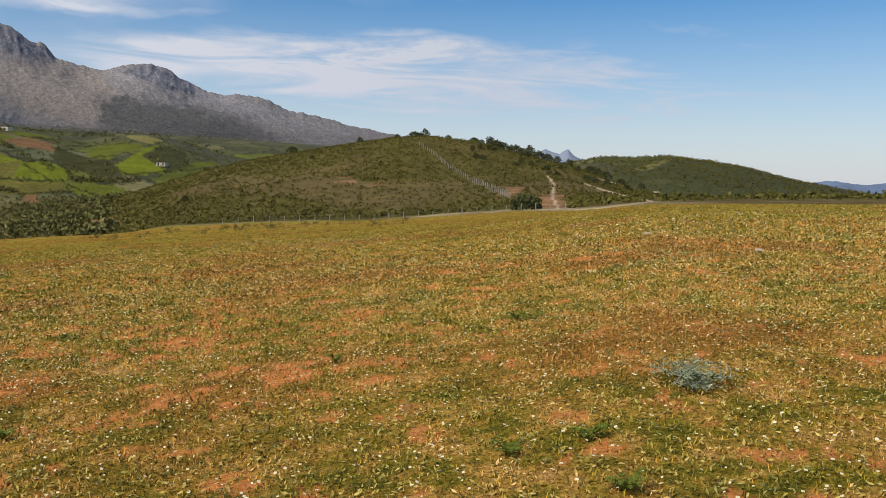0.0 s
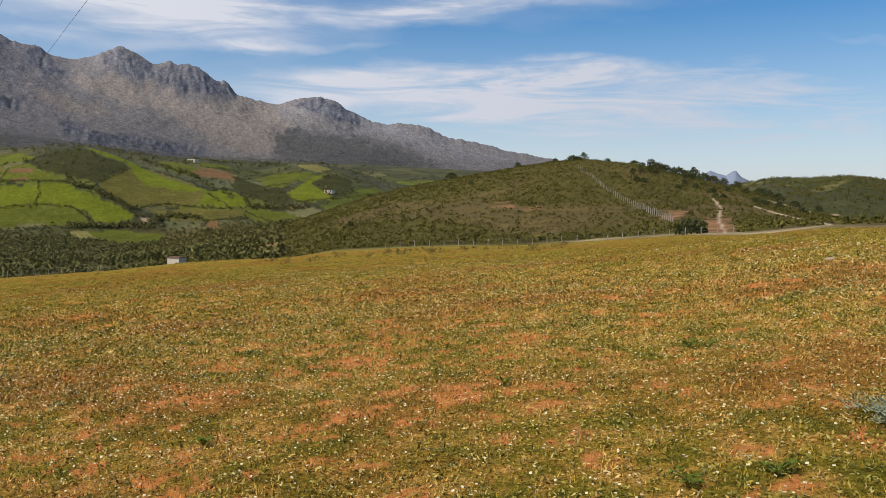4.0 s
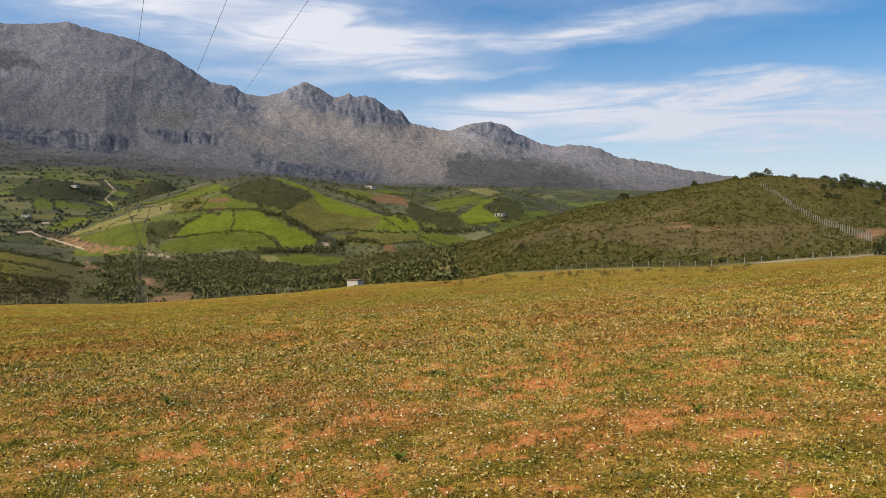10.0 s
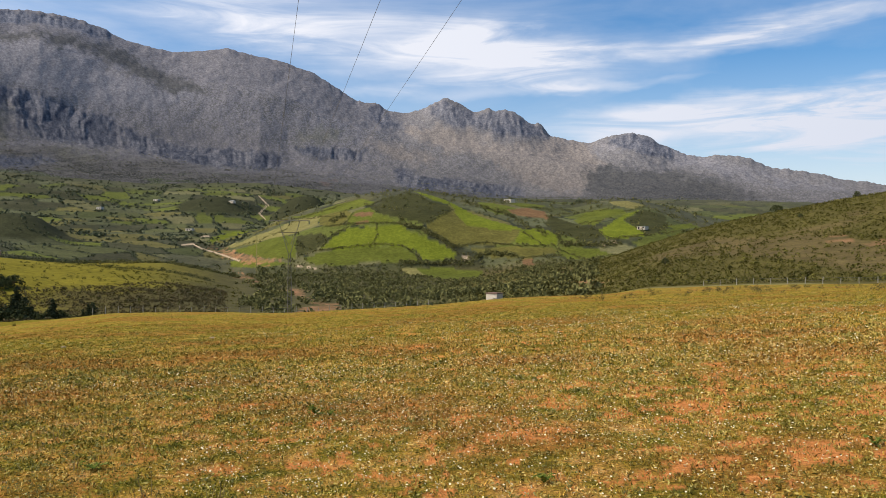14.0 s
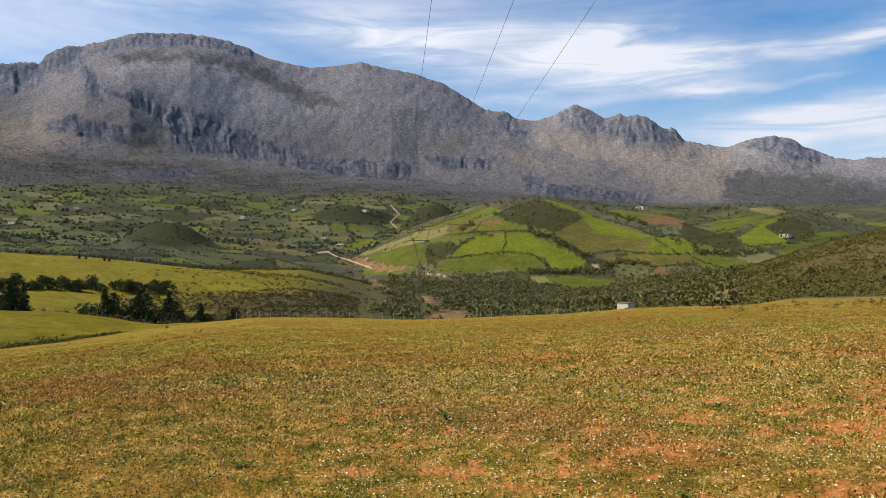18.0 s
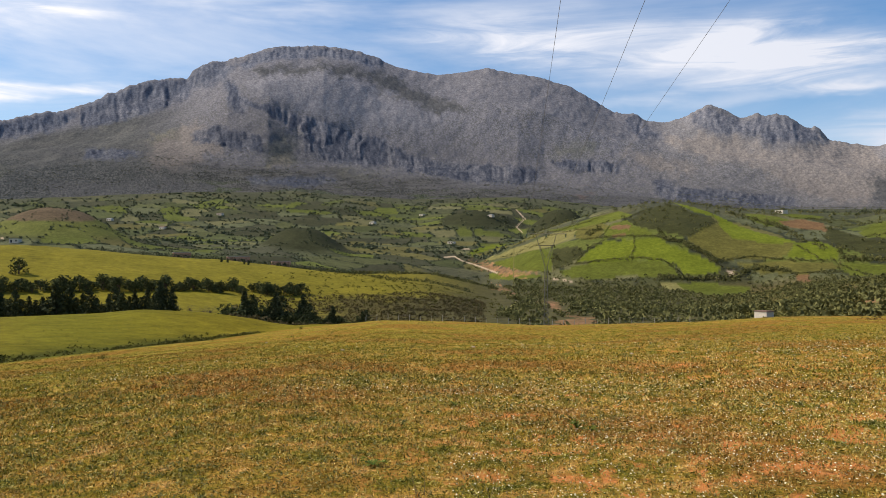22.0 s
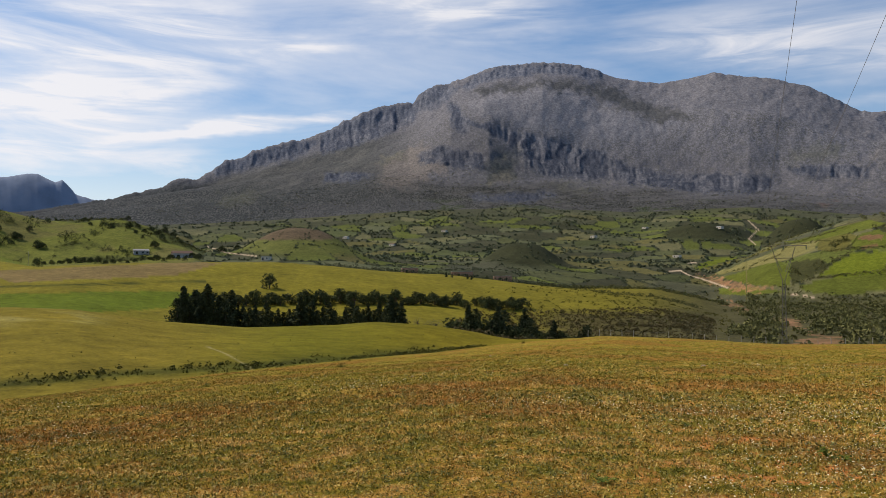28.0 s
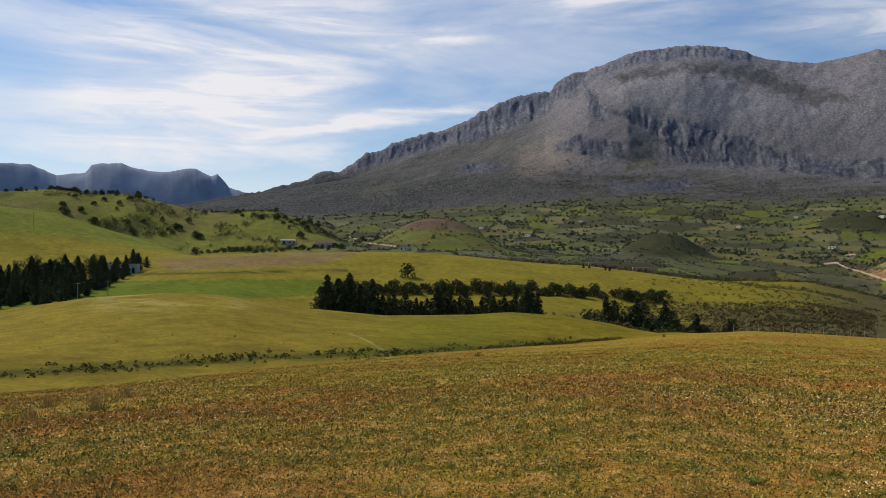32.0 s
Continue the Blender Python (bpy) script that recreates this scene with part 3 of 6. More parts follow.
# parcels of the green hill, by their corners
PARCELS = (
    (BRIGHT, "13.6,0.15 12.4,0.76 11.2,0.95 10.2,0.99 11.5,0.64 12.9,0.18"),
    (OLIVE, "13.1,0.03 11.5,0.56 10.0,0.95 8.3,1.73 7.7,1.92 8.7,1.41 10.5,0.72 12.0,0.14"),
    (DRY, "12.0,-0.13 10.2,0.64 8.7,1.18 7.3,1.77 5.6,2.09 5.8,1.42 6.8,1.02 8.3,0.52 10.2,0.14 11.5,-0.17"),
    (FRESH, "11.6,-0.36 9.8,0.17 7.9,0.71 7.3,0.12 7.3,-0.94 9.4,-0.92 10.7,-0.63"),
    (SCRUB, "7.3,0.63 5.6,0.90 5.1,0.51 5.4,-0.08 6.4,-0.47 7.2,-0.86"),
    (FRESH, "7.7,1.96 5.6,2.36 4.4,2.88 2.7,3.24 1.7,3.01 3.3,2.53 4.8,2.21 6.4,1.89"),
    (OLIVE, "5.6,2.05 3.8,2.45 3.3,2.21 3.8,1.69 4.4,1.26 5.6,1.38"),
    (FRESH, "3.3,2.37 2.1,2.69 1.7,2.21 0.9,2.05 0.2,1.53 2.5,1.49 3.8,1.42 3.7,1.81"),
    (BROWN, "3.1,2.29 1.9,2.33 2.0,2.01 3.3,2.01"),
    (BROWN, "3.1,1.61 2.1,1.73 2.3,1.49 3.2,1.46"),
    (BRIGHT, "5.8,-0.40 4.6,0.59 3.7,1.10 1.7,1.37 0.1,1.49 -0.7,0.93 -1.9,0.48 -3.1,-0.04 -4.1,-0.73 -3.7,-1.01 -2.3,-1.21 -1.7,-1.12 -1.2,-0.52 -0.3,-0.15 1.3,-0.02 3.3,-0.17"),
    (FRESH, "6.8,-0.94 5.6,-0.52 3.3,-0.29 1.3,-0.14 -0.1,-0.23 -1.0,-0.72 -1.5,-1.24 0.1,-1.31 2.1,-1.22 3.9,-1.48 5.6,-1.46 6.4,-1.26"),
    (SCRUB, "2.1,2.61 0.9,3.29 -0.7,3.73 -1.5,3.49 -2.3,3.01 -3.5,2.76 -3.8,2.44 -2.9,2.12 -1.9,1.49 -0.7,1.69 0.5,1.97 1.5,2.21"),
    (BRIGHT, "-0.8,3.85 -1.9,3.57 -3.1,3.21 -4.1,2.76 -4.9,2.28 -6.3,1.75 -8.3,1.22 -8.7,1.05 -7.1,0.98 -4.7,1.40 -3.7,1.96 -3.9,2.44 -3.7,2.76 -2.3,3.17 -1.5,3.57"),
    (OLIVE, "-1.9,1.41 -2.9,2.08 -3.8,2.36 -4.7,1.40 -7.1,0.98 -8.5,1.05 -8.1,0.25 -7.5,-0.03 -5.9,0.02 -4.1,-0.13 -3.3,0.07 -2.7,0.68 -1.9,1.17"),
    (BRIGHT, "-8.5,0.97 -9.9,1.13 -10.5,0.96 -11.1,0.56 -11.2,-0.00 -10.3,-0.16 -8.7,0.09 -8.1,0.09"),
    (FRESH, "-5.5,3.00 -7.5,2.75 -8.5,2.46 -8.1,2.18 -7.1,2.07 -5.9,2.55"),
    (FRESH, "-7.5,2.99 -10.3,2.73 -10.1,2.57 -8.7,2.58"),
    (BROWN, "-7.7,2.42 -9.1,2.53 -10.3,2.25 -10.5,1.76 -9.1,1.93 -8.1,2.10"),
    (SCRUB, "-10.5,2.04 -12.3,1.43 -13.9,1.02 -14.5,0.42 -12.7,0.23 -11.1,0.84 -10.3,1.36"),
    (FRESH, "-12.3,1.63 -13.1,2.22 -14.3,2.45 -15.7,2.35 -15.9,2.11 -14.7,1.89 -13.7,1.34 -12.7,1.35"),
    (BRIGHT, "-13.9,0.94 -14.9,1.49 -15.9,2.11 -16.8,2.34 -15.7,1.60 -16.6,1.08 -17.2,0.60 -16.1,0.41 -14.7,0.30"),
    (DRY, "-14.7,2.92 -15.9,2.98 -17.2,2.65 -16.3,2.38 -15.1,2.68"),
    (SCRUB, "-15.8,1.60 -17.0,2.37 -18.4,1.96 -18.8,0.98 -17.4,0.60 -16.6,1.08"),
    (FRESH, "-18.6,1.18 -20.1,1.36 -20.8,1.04 -19.3,0.90"),
    (OLIVE, "-4.9,-0.33 -6.3,-0.22 -8.7,-0.15 -11.1,-0.36 -11.5,-0.56 -9.1,-1.04 -6.3,-0.95 -5.9,-0.74"),
    (FRESH, "-11.3,-0.36 -13.9,-0.37 -15.1,-0.78 -13.1,-1.17 -11.5,-0.96"),
    (DRY, "-0.1,-1.71 -1.1,-1.68 -1.9,-2.33 -0.3,-2.11"),
    (FRESH, "-1.1,-1.68 -2.3,-1.65 -5.9,-1.83 -5.7,-2.35 -3.9,-2.54 -1.9,-2.33"),
    (FRESH, "11.8,-1.09 9.4,-1.03 7.2,-1.33 9.4,-1.54 11.7,-1.51"),
    (BROWN, "-8.7,-1.16 -9.5,-1.04 -9.5,-1.52 -8.8,-1.52"),
)
# pale dirt roads and tracks: half width, line
ROADS = ((0.075, "14.9,0.04 14.2,0.11 13.6,-0.23 12.7,-0.50 11.8,-0.82 11.2,-1.05"), (0.07, "7.3,-1.45 6.6,-1.53 5.9,-1.70"), (0.06, "13.9,0.57 13.2,0.64"), (0.075, "-4.0,-0.81 -5.0,-1.02 -4.5,-1.26 -3.7,-1.33"), (0.06, "-14.3,-0.10 -15.3,0.14"),
         (0.055, "46.9,1.8 45.7,1.41 43.7,1.18"), (0.10, "-43.6,0.67 -44.1,0.01 -43.9,-0.59 -44.4,-1.50"), (0.08, "-46.1,0.23 -47.5,-0.22 -49.0,-0.62 -50.9,-0.94"), (0.06, "47,-4.97 45.6,-5.57 44,-6.57"), (0.045, "9.8,3.4 9.2,2.8 9.8,2.21 9.4,1.81"),
         (0.13, "69.1,-2.05 67.8,-1.9"), (0.05, "-47,0.6 -49.5,-0.1 -52,-0.5"))
BARE = ("-42.8,-0.89 -44.1,-0.59 -44.6,-1.57 -43.2,-1.68", "-41.0,-0.24 -41.8,-0.03 -42.1,-0.50 -41.0,-0.64", "-30.4,0.00 -31.4,0.14 -31.6,-0.26 -30.6,-0.35", "12.4,-0.31 11.3,-0.55 10.5,-1.02 9.2,-1.11 10.2,-1.34 11.5,-0.90", "8.1,-3.19 7.2,-2.94 6.2,-3.62 6.8,-3.84", "7,-4.3 5.7,-4.1 4,-4.3 4.6,-4.85 6.9,-4.85", "11.5,-1.90 10.5,-2.14 9.4,-2.78 10.4,-2.53", "-43,-0.81 -44.7,-0.5 -45.4,-1.5 -43.2,-1.6",
        "-40.3,0 -41.8,-0.1 -41.5,-0.8 -40.1,-0.6", "-12.4,-2.7 -14.2,-2.5 -14,-2.9 -12.6,-3.0", "13.2,-0.15 10.8,-0.6 8.0,-1.2 9.6,-1.4 11.9,-0.95", "-28.5,0.35 -30,0.4 -29.6,0.05 -28.3,0.05")


def bare_ground(x, y):
    """Where the turf is worn through to the orange soil, 0 to 1."""
    return step(fbm(x / 0.34, y / 0.34, 5, 301, 0.65) + 0.5 * fbm(x / 4.0, y / 4.0, 2, 302), 0.5, 0.85)


def lushness(x, y):
    """The turf turns greener and darker with distance from the viewer, and slightly to the left."""
    side = 0.12 * step(np.degrees(np.arctan2(-x, y)), 8, 50)
    return np.minimum(1.0, side + step(np.hypot(x, y) + 9 * fbm(x / 11, y / 5, 4, 311), 16, 48))


GULLY = curve("20,-4.9 30,-5.5 44,-6.4 55,-6.75 69,-6.95 75,-7")


def r_road(text):
    """Roads are pale gravel; the foot path over the near meadow is only worn."""
    return float(text.split()[0].split(",")[1]) > -4


def bearings(co):
    x, y, z = co.T
    r = np.hypot(x, y)
    return np.clip(np.degrees(np.arctan2(-x, y)), -75, 75), r, np.degrees(np.arctan2(z - EYE, np.maximum(r, 0.1)))


def valley_fields(x, y):
    c, s = math.cos(0.5), math.sin(0.5)
    wx, wy = x + 18 * smooth_noise(x / 60, y / 60, 7), y + 18 * smooth_noise(x / 60, y / 60, 8)
    return parcels(c * wx - s * wy, s * wx + c * wy, 62, 46, 5)


def cover_ground(ob, co):
    x, y, z = co.T
    az, r, el = bearings(co)
    wob = 0.05 * fbm(x / 25, y / 25, 3, 91)
    az2, el2 = az + 1.5 * wob, el + 0.6 * wob
    pasture = 1 - step(r / EDGE_R(az), 0.985, 1.005)
    c = np.tile(np.array([[0.19, 0.145, 0.012]]), (len(co), 1))
    # second meadow, its thin dry top and the hollow before it
    c = blend(c, (0.165, 0.142, 0.013), step(az, 28, 40) * (1 - step(r, 150, 170)))
    c = blend(c, (0.22, 0.162, 0.02), step(az, 40, 52) * (1 - step(r, 150, 170)))
    c = blend(c, (0.30, 0.24, 0.065), 0.8 * step(az, 52, 55) * (1 - step(az, 62.5, 65)) * step(el2, -3.5, -3.0) * (1 - step(r, 165, 185)) * step(fbm(x / 14, y / 8, 3, 33), -0.3, 0.5))
    # darker gully grass, with the shade that lies there mixed into the tone
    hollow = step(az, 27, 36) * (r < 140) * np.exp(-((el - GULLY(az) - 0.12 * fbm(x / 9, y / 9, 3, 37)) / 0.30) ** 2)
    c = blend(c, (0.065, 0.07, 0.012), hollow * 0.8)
    # broad field beyond, with a fresh strip and a brown one
    far = step(az, 10, 14) * step(r, 200, 235) * (1 - step(r, 560, 580))
    c = blend(c, (0.205, 0.165, 0.02), far * 0.9)
    c = blend(c, (0.12, 0.145, 0.013), far * inside(az2, el2, "75,-1.9 69.1,-1.74 60.8,-1.26 49.6,-1.2 47,-1.5 49.2,-2.3 69.1,-3.2 75,-3.2"))
    c = blend(c, (0.2, 0.13, 0.06), 0.8 * far * inside(az2, el2, "60.1,0.14 49.2,0.75 46,0.7 49.2,-0.21 59,-0.54"))
    c = blend(c, (0.075, 0.06, 0.024), 0.9 * far * (1 - step(az, 20, 28)) * step(-el2 + 0.35 * fbm(x / 16, y / 16, 4, 39), 2.3, 3.2))
    c = blend(c, (0.045, 0.05, 0.012), far * np.exp(-((el + 0.62 + 0.02 * (az - 50)) / 0.06) ** 2) * (az > 47) * 0.9)
    # scrub hill and wooded hollow
    hill = (1 - step(az, -7, -2)) * step(r / EDGE_R(az), 1.0, 1.03)
    c = blend(c, (0.105, 0.085, 0.024), hill)
    c = blend(c, (0.15, 0.10, 0.05), hill * 0.5 * step(fbm(x / 30, y / 30, 4, 61), 0.1, 0.7))
    c = blend(c, (0.09, 0.078, 0.034), (1 - hill) * (1 - step(az, 10, 20)) * step(r / EDGE_R(az), 1.0, 1.05))
    # valley
    deep = step(r, 575, 640)
    who, rim = valley_fields(x, y)
    pick = np.array([SCRUB, (0.085, 0.09, 0.026), FRESH, OLIVE, (0.1, 0.1, 0.03), (0.07, 0.066, 0.026), (0.11, 0.11, 0.04), FRESH, (0.08, 0.08, 0.028), (0.15, 0.135, 0.045)])[np.minimum((who * 10).astype(int), 9)]
    pick = pick * (0.85 + 0.3 * ((who * 37) % 1))[:, None]
    pick = blend(pick, (0.045, 0.048, 0.02), 1 - step(rim, 0.04, 0.10))
    # haze over the valley, put in as extra blue in the field colours
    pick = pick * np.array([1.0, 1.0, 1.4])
    scrubby = np.maximum(step(el2 - FOOT(az), -0.9, 0.1), step(fbm(x / 160, y / 160, 2, 15), 0.35, 0.6))
    pick = blend(pick, (0.085, 0.082, 0.05), scrubby * 0.8)
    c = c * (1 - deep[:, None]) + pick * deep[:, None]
    # green hill
    for k, (tone, text) in enumerate(PARCELS):
        m = inside(az2, el2, text) & (r > 380)
        c[m] = np.asarray(tone) * (0.92 + 0.16 * ((k * 0.37) % 1))
    # lone hills: dark scrub, and one ploughed brown above green
    for kb, kr, kh, kw, kd in KNOLLS:
        t, d = (az - kb) * math.pi / 180 * kr, r - kr
        w = step(np.exp(-(np.abs(t / kw) ** 2.6) - (d / kd) ** 2), 0.12, 0.3)
        c = blend(c, (0.046, 0.046, 0.022) if kb < 30 else (0.13, 0.13, 0.035), w)
        if kb > 30:
            c = blend(c, (0.13, 0.09, 0.054), w * step(el2 + 0.12 * fbm(x / 30, y / 30, 2, 99), 2.3, 2.45))
    # hills to the left: fresh pasture
    c = blend(c, (0.155, 0.155, 0.03), step(az, 47, 49) * step(r, 560, 580) * (1 - step(r, 960, 1000)))
    rough = fbm(x / 45, y / 45, 4, 151)
    c = blend(c, (0.075, 0.08, 0.02), step(az, 47, 49) * step(r, 600, 660) * (1 - step(r, 960, 1000)) * step(rough, 0.05, 0.5) * 0.85)
    c = blend(c, (0.15, 0.12, 0.045), step(az, 47, 49) * step(r, 640, 700) * (1 - step(r, 960, 1000)) * step(-rough, 0.25, 0.7) * 0.6)
    c = blend(c, (0.15, 0.162, 0.022), step(az, 56, 58) * step(r, 470, 500) * (1 - step(r, 590, 610)))
    c = blend(c, (0.06, 0.062, 0.026), (1 - step(az, -50, -46)) * step(r, 560, 600) * 0.9)
    for text in ("-49.5,1.25 -51.0,1.81 -51.4,2.12 -52.3,2.24 -51.6,1.70 -50.1,1.14", "-47.7,1.59 -48.4,1.86 -50.4,1.92 -49.4,1.52", "-45.1,1.68 -46.6,1.97 -47.1,1.85 -45.5,1.52"):
        c = blend(c, (0.17, 0.15, 0.06), 0.8 * inside(az2, el2, text) * (r > 560))
    c = blend(c, (0.08, 0.082, 0.03), inside(az2, el2, "-46,1.9 -49,1.5 -51,1.7 -52.5,2.3 -51,2.2").astype(float) * (r > 600))
    az3, el3 = az + 0.55 * fbm(x / 7, y / 7, 4, 95), el + 0.22 * fbm(x / 7, y / 7, 4, 96)
    for text in BARE:
        c = blend(c, DIRT, (0.55 + 0.3 * smooth_noise(x / 3, y / 3, 97)) * (inside(az3, el3, text) & (pasture < 0.5)))
    for half, text in ROADS:
        tone = (0.5, 0.36, 0.24) if r_road(text) else (0.3, 0.24, 0.1)
        c = blend(c, tone, (1 - step(along(az, el, text), half * 0.7, half * 1.2)) * (pasture < 0.5))
    # gravel track along the pasture's edge
    q = r / EDGE_R(az)
    c = blend(c, (0.42, 0.33, 0.2), step(az, -58, -46) * (1 - step(az, -36, -30)) * step(q, 1.0, 1.015) * (1 - step(q, 1.12, 1.2)) * (0.65 + 0.35 * smooth_noise(x / 4, y / 4, 98)))
    c = blend(c, (0.33, 0.28, 0.13), 0.5 * (1 - step(az, -6, 0)) * step(az, -32, -26) * step(q, 1.0, 1.01) * (1 - step(q, 1.06, 1.1)))
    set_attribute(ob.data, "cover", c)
    set_attribute(ob.data, "pasture", pasture)
    set_attribute(ob.data, "lush", lushness(x, y))
    set_attribute(ob.data, "bare", bare_ground(x, y) * (0.15 + 0.85 * (1 - step(az, 5, 30))) * (1 - 0.6 * step(r, 16, 45)))


# cliffs, scrub and shade, tan slopes, green ledges and pale rock of the mountain, by their outlines
CLIFFS = (
    "25.5,9.95 24.2,9.81 22.7,9.30 20.8,8.59 19.2,8.43 18.6,7.59 18.8,6.68 20.4,6.45 22.3,6.61 23.8,6.95 24.6,7.43 25.2,8.63",
    "30.3,12.25 29.4,11.95 29.0,11.06 28.0,10.57 26.8,10.44 25.4,9.95 25.4,8.82 26.1,9.16 27.2,10.05 28.3,10.36 29.0,9.76 29.9,10.26",
    "39.1,9.90 37.2,10.77 35.6,11.45 34.3,11.81 32.8,11.87 32.4,12.55 31.4,13.13 30.5,13.21 29.4,13.04 30.1,12.44 30.8,11.67 32.4,11.18 32.6,10.63 33.9,10.17 35.3,9.53 37.2,8.85 39.1,8.35",
    "40.2,9.21 42.1,8.87 44.3,8.13 46.0,7.57 46.7,6.99 46.3,6.64 44.6,7.08 42.1,7.74 40.3,8.30 39.2,9.18",
    "29.4,13.04 28.3,13.74 26.9,14.39 24.2,14.49 21.5,14.34 19.2,13.69 19.4,13.23 21.5,13.78 24.2,13.94 26.9,13.52 28.7,12.84",
    "18.6,8.06 17.6,7.29 16.0,6.92 13.6,6.62 11.2,6.63 8.0,6.31 8.0,5.43 10.4,5.16 13.6,5.43 16.0,5.93 17.6,6.11 18.6,6.68",
    "7.2,6.82 4.0,6.79 2.4,6.49 2.6,5.90 4.8,6.01 6.8,6.22",
    "0.4,5.20 -0.4,5.46 -1.7,4.77 -3.4,4.74 -6.1,4.30 -8.8,3.85 -8.8,3.10 -4.2,3.72 -2.3,3.86 -0.3,4.01 0.2,4.41",
    "2.2,9.82 1.4,9.95 0.6,9.00 -0.4,8.08 0.4,8.22 1.6,8.52 2.2,9.04",
    "-2.1,9.69 -3.1,10.30 -4.2,9.60 -5.7,9.16 -7.5,9.41 -9.4,8.61 -10.3,7.63 -9.0,7.62 -7.2,7.70 -5.7,8.33 -3.8,8.40 -2.5,8.91",
    "29.0,5.64 26.1,5.54 23.1,5.81 22.3,5.32 25.3,4.98 28.3,5.02",
    "39.1,6.97 36.9,7.00 35.3,6.95 37.2,6.38 39.1,6.37",
    "32.4,8.46 30.8,8.92 29.0,8.65 27.6,8.34 27.6,7.40 29.0,7.26 30.8,7.63 32.2,7.74",
    "-14.3,7.00 -15.7,7.62 -17.3,7.40 -19.3,6.24 -19.0,5.75 -17.3,6.09 -15.7,6.58",
)
# dark scrub; the hollow's shadow under the summit is painted in with it
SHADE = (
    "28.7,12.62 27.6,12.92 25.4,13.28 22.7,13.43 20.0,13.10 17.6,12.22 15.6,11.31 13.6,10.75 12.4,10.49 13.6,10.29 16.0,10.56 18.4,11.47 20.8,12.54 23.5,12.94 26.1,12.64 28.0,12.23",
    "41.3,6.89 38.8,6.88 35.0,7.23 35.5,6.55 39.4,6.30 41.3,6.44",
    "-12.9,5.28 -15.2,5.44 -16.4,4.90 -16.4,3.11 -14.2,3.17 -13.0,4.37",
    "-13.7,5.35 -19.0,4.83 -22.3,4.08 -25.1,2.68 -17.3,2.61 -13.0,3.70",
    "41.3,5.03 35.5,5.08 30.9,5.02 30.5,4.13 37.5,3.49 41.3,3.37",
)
TAN = (
    "-0.0,8.08 -1.9,8.38 -4.5,8.28 -6.1,7.40 -8.3,7.07 -10.7,7.41 -13.2,6.83 -14.2,5.67 -12.6,4.84 -13.2,3.47 -10.9,3.52 -8.3,4.52 -7.0,5.72 -4.5,6.51 -1.9,7.07",
    "2.9,7.43 0.4,7.13 -2.9,6.08 -1.5,5.64 1.9,6.68",
    "34.9,7.93 32.0,9.19 30.5,7.27 32.6,5.85 35.5,5.95",
    "-5.8,6.62 -10.7,7.68 -13.7,6.90 -14.3,5.09 -12.3,3.43 -9.7,4.08 -7.1,5.68",
    "27.0,7.52 25.8,7.34 26.1,6.18 27.2,6.27",
)
GRASSY = (
    "46.9,5.03 44.8,5.54 43.2,5.69 43.6,5.08 45.6,4.46 46.4,4.73",
    "27.6,7.21 26.7,8.50 25.5,8.69 25.7,7.55 25.3,6.52 27.4,6.19",
    "22.3,6.18 19.2,6.00 19.6,5.60 22.7,5.78",
    "7.2,7.54 5.6,8.19 3.6,7.89 4.4,7.23 6.4,7.02",
    "35.3,7.74 33.9,8.48 33.1,8.60 33.4,7.93 34.6,7.60",
)
PALE = (
    "29.0,11.98 27.2,12.46 24.2,12.90 21.5,12.58 18.4,11.36 16.0,10.45 12.8,10.18 16.0,9.47 19.2,9.02 22.3,9.70 25.4,10.33 28.3,10.92",
    "-1.5,9.94 -3.1,10.22 -3.6,9.73 -2.2,9.20",
    "-13.6,6.81 -16.5,7.51 -16.5,6.86 -14.4,6.32",
    "-15.0,7.39 -17.7,7.39 -21.0,5.74 -25.6,4.38 -29.5,3.68 -29.5,3.29 -24.0,4.07 -19.0,5.42",
)


def within(az, el, texts, warp=0.22, seed=700):
    """A soft mask of several outlines with ragged rims."""
    hits = []
    for k in range(3):
        a, e = az + warp * fbm(az / 0.9, el / 0.9, 4, seed + 9 * k, 0.7), el + warp * 0.8 * fbm(az / 0.7, el / 0.7, 4, seed + 50 + 9 * k, 0.7)
        hits.append(np.any([inside(a, e, t) for t in texts], axis=0))
    return np.mean(hits, axis=0)


def carve_cliffs(ob, co):
    """Buttresses and gullies in the cliffs: the rock steps towards and away from the viewer."""
    az, r, el = bearings(co)
    m = within(az, el, CLIFFS, 0.12)
    away = np.clip((3585 - r) / 60, 0, 1)
    bend = az + 0.25 * smooth_noise(az / 0.8, el / 0.6, 68)
    flute = 7 * ridged(bend / 0.75, el / 3.2, 3, 63) + 4 * smooth_noise(bend / 0.21, el / 1.5, 64)
    # spurs and gullies run down the open slopes
    spur = 2.5 * ridged(az / 2.1 + 0.35 * el, el / 5.0, 4, 69)
    co[:, :2] *= (1 + (m * flute + (1 - m) * spur * step(r, 2000, 2400)) * away / r)[:, None]
    ob.data.vertices.foreach_set("co", co.astype(np.float32).ravel())
    ob.data.update()


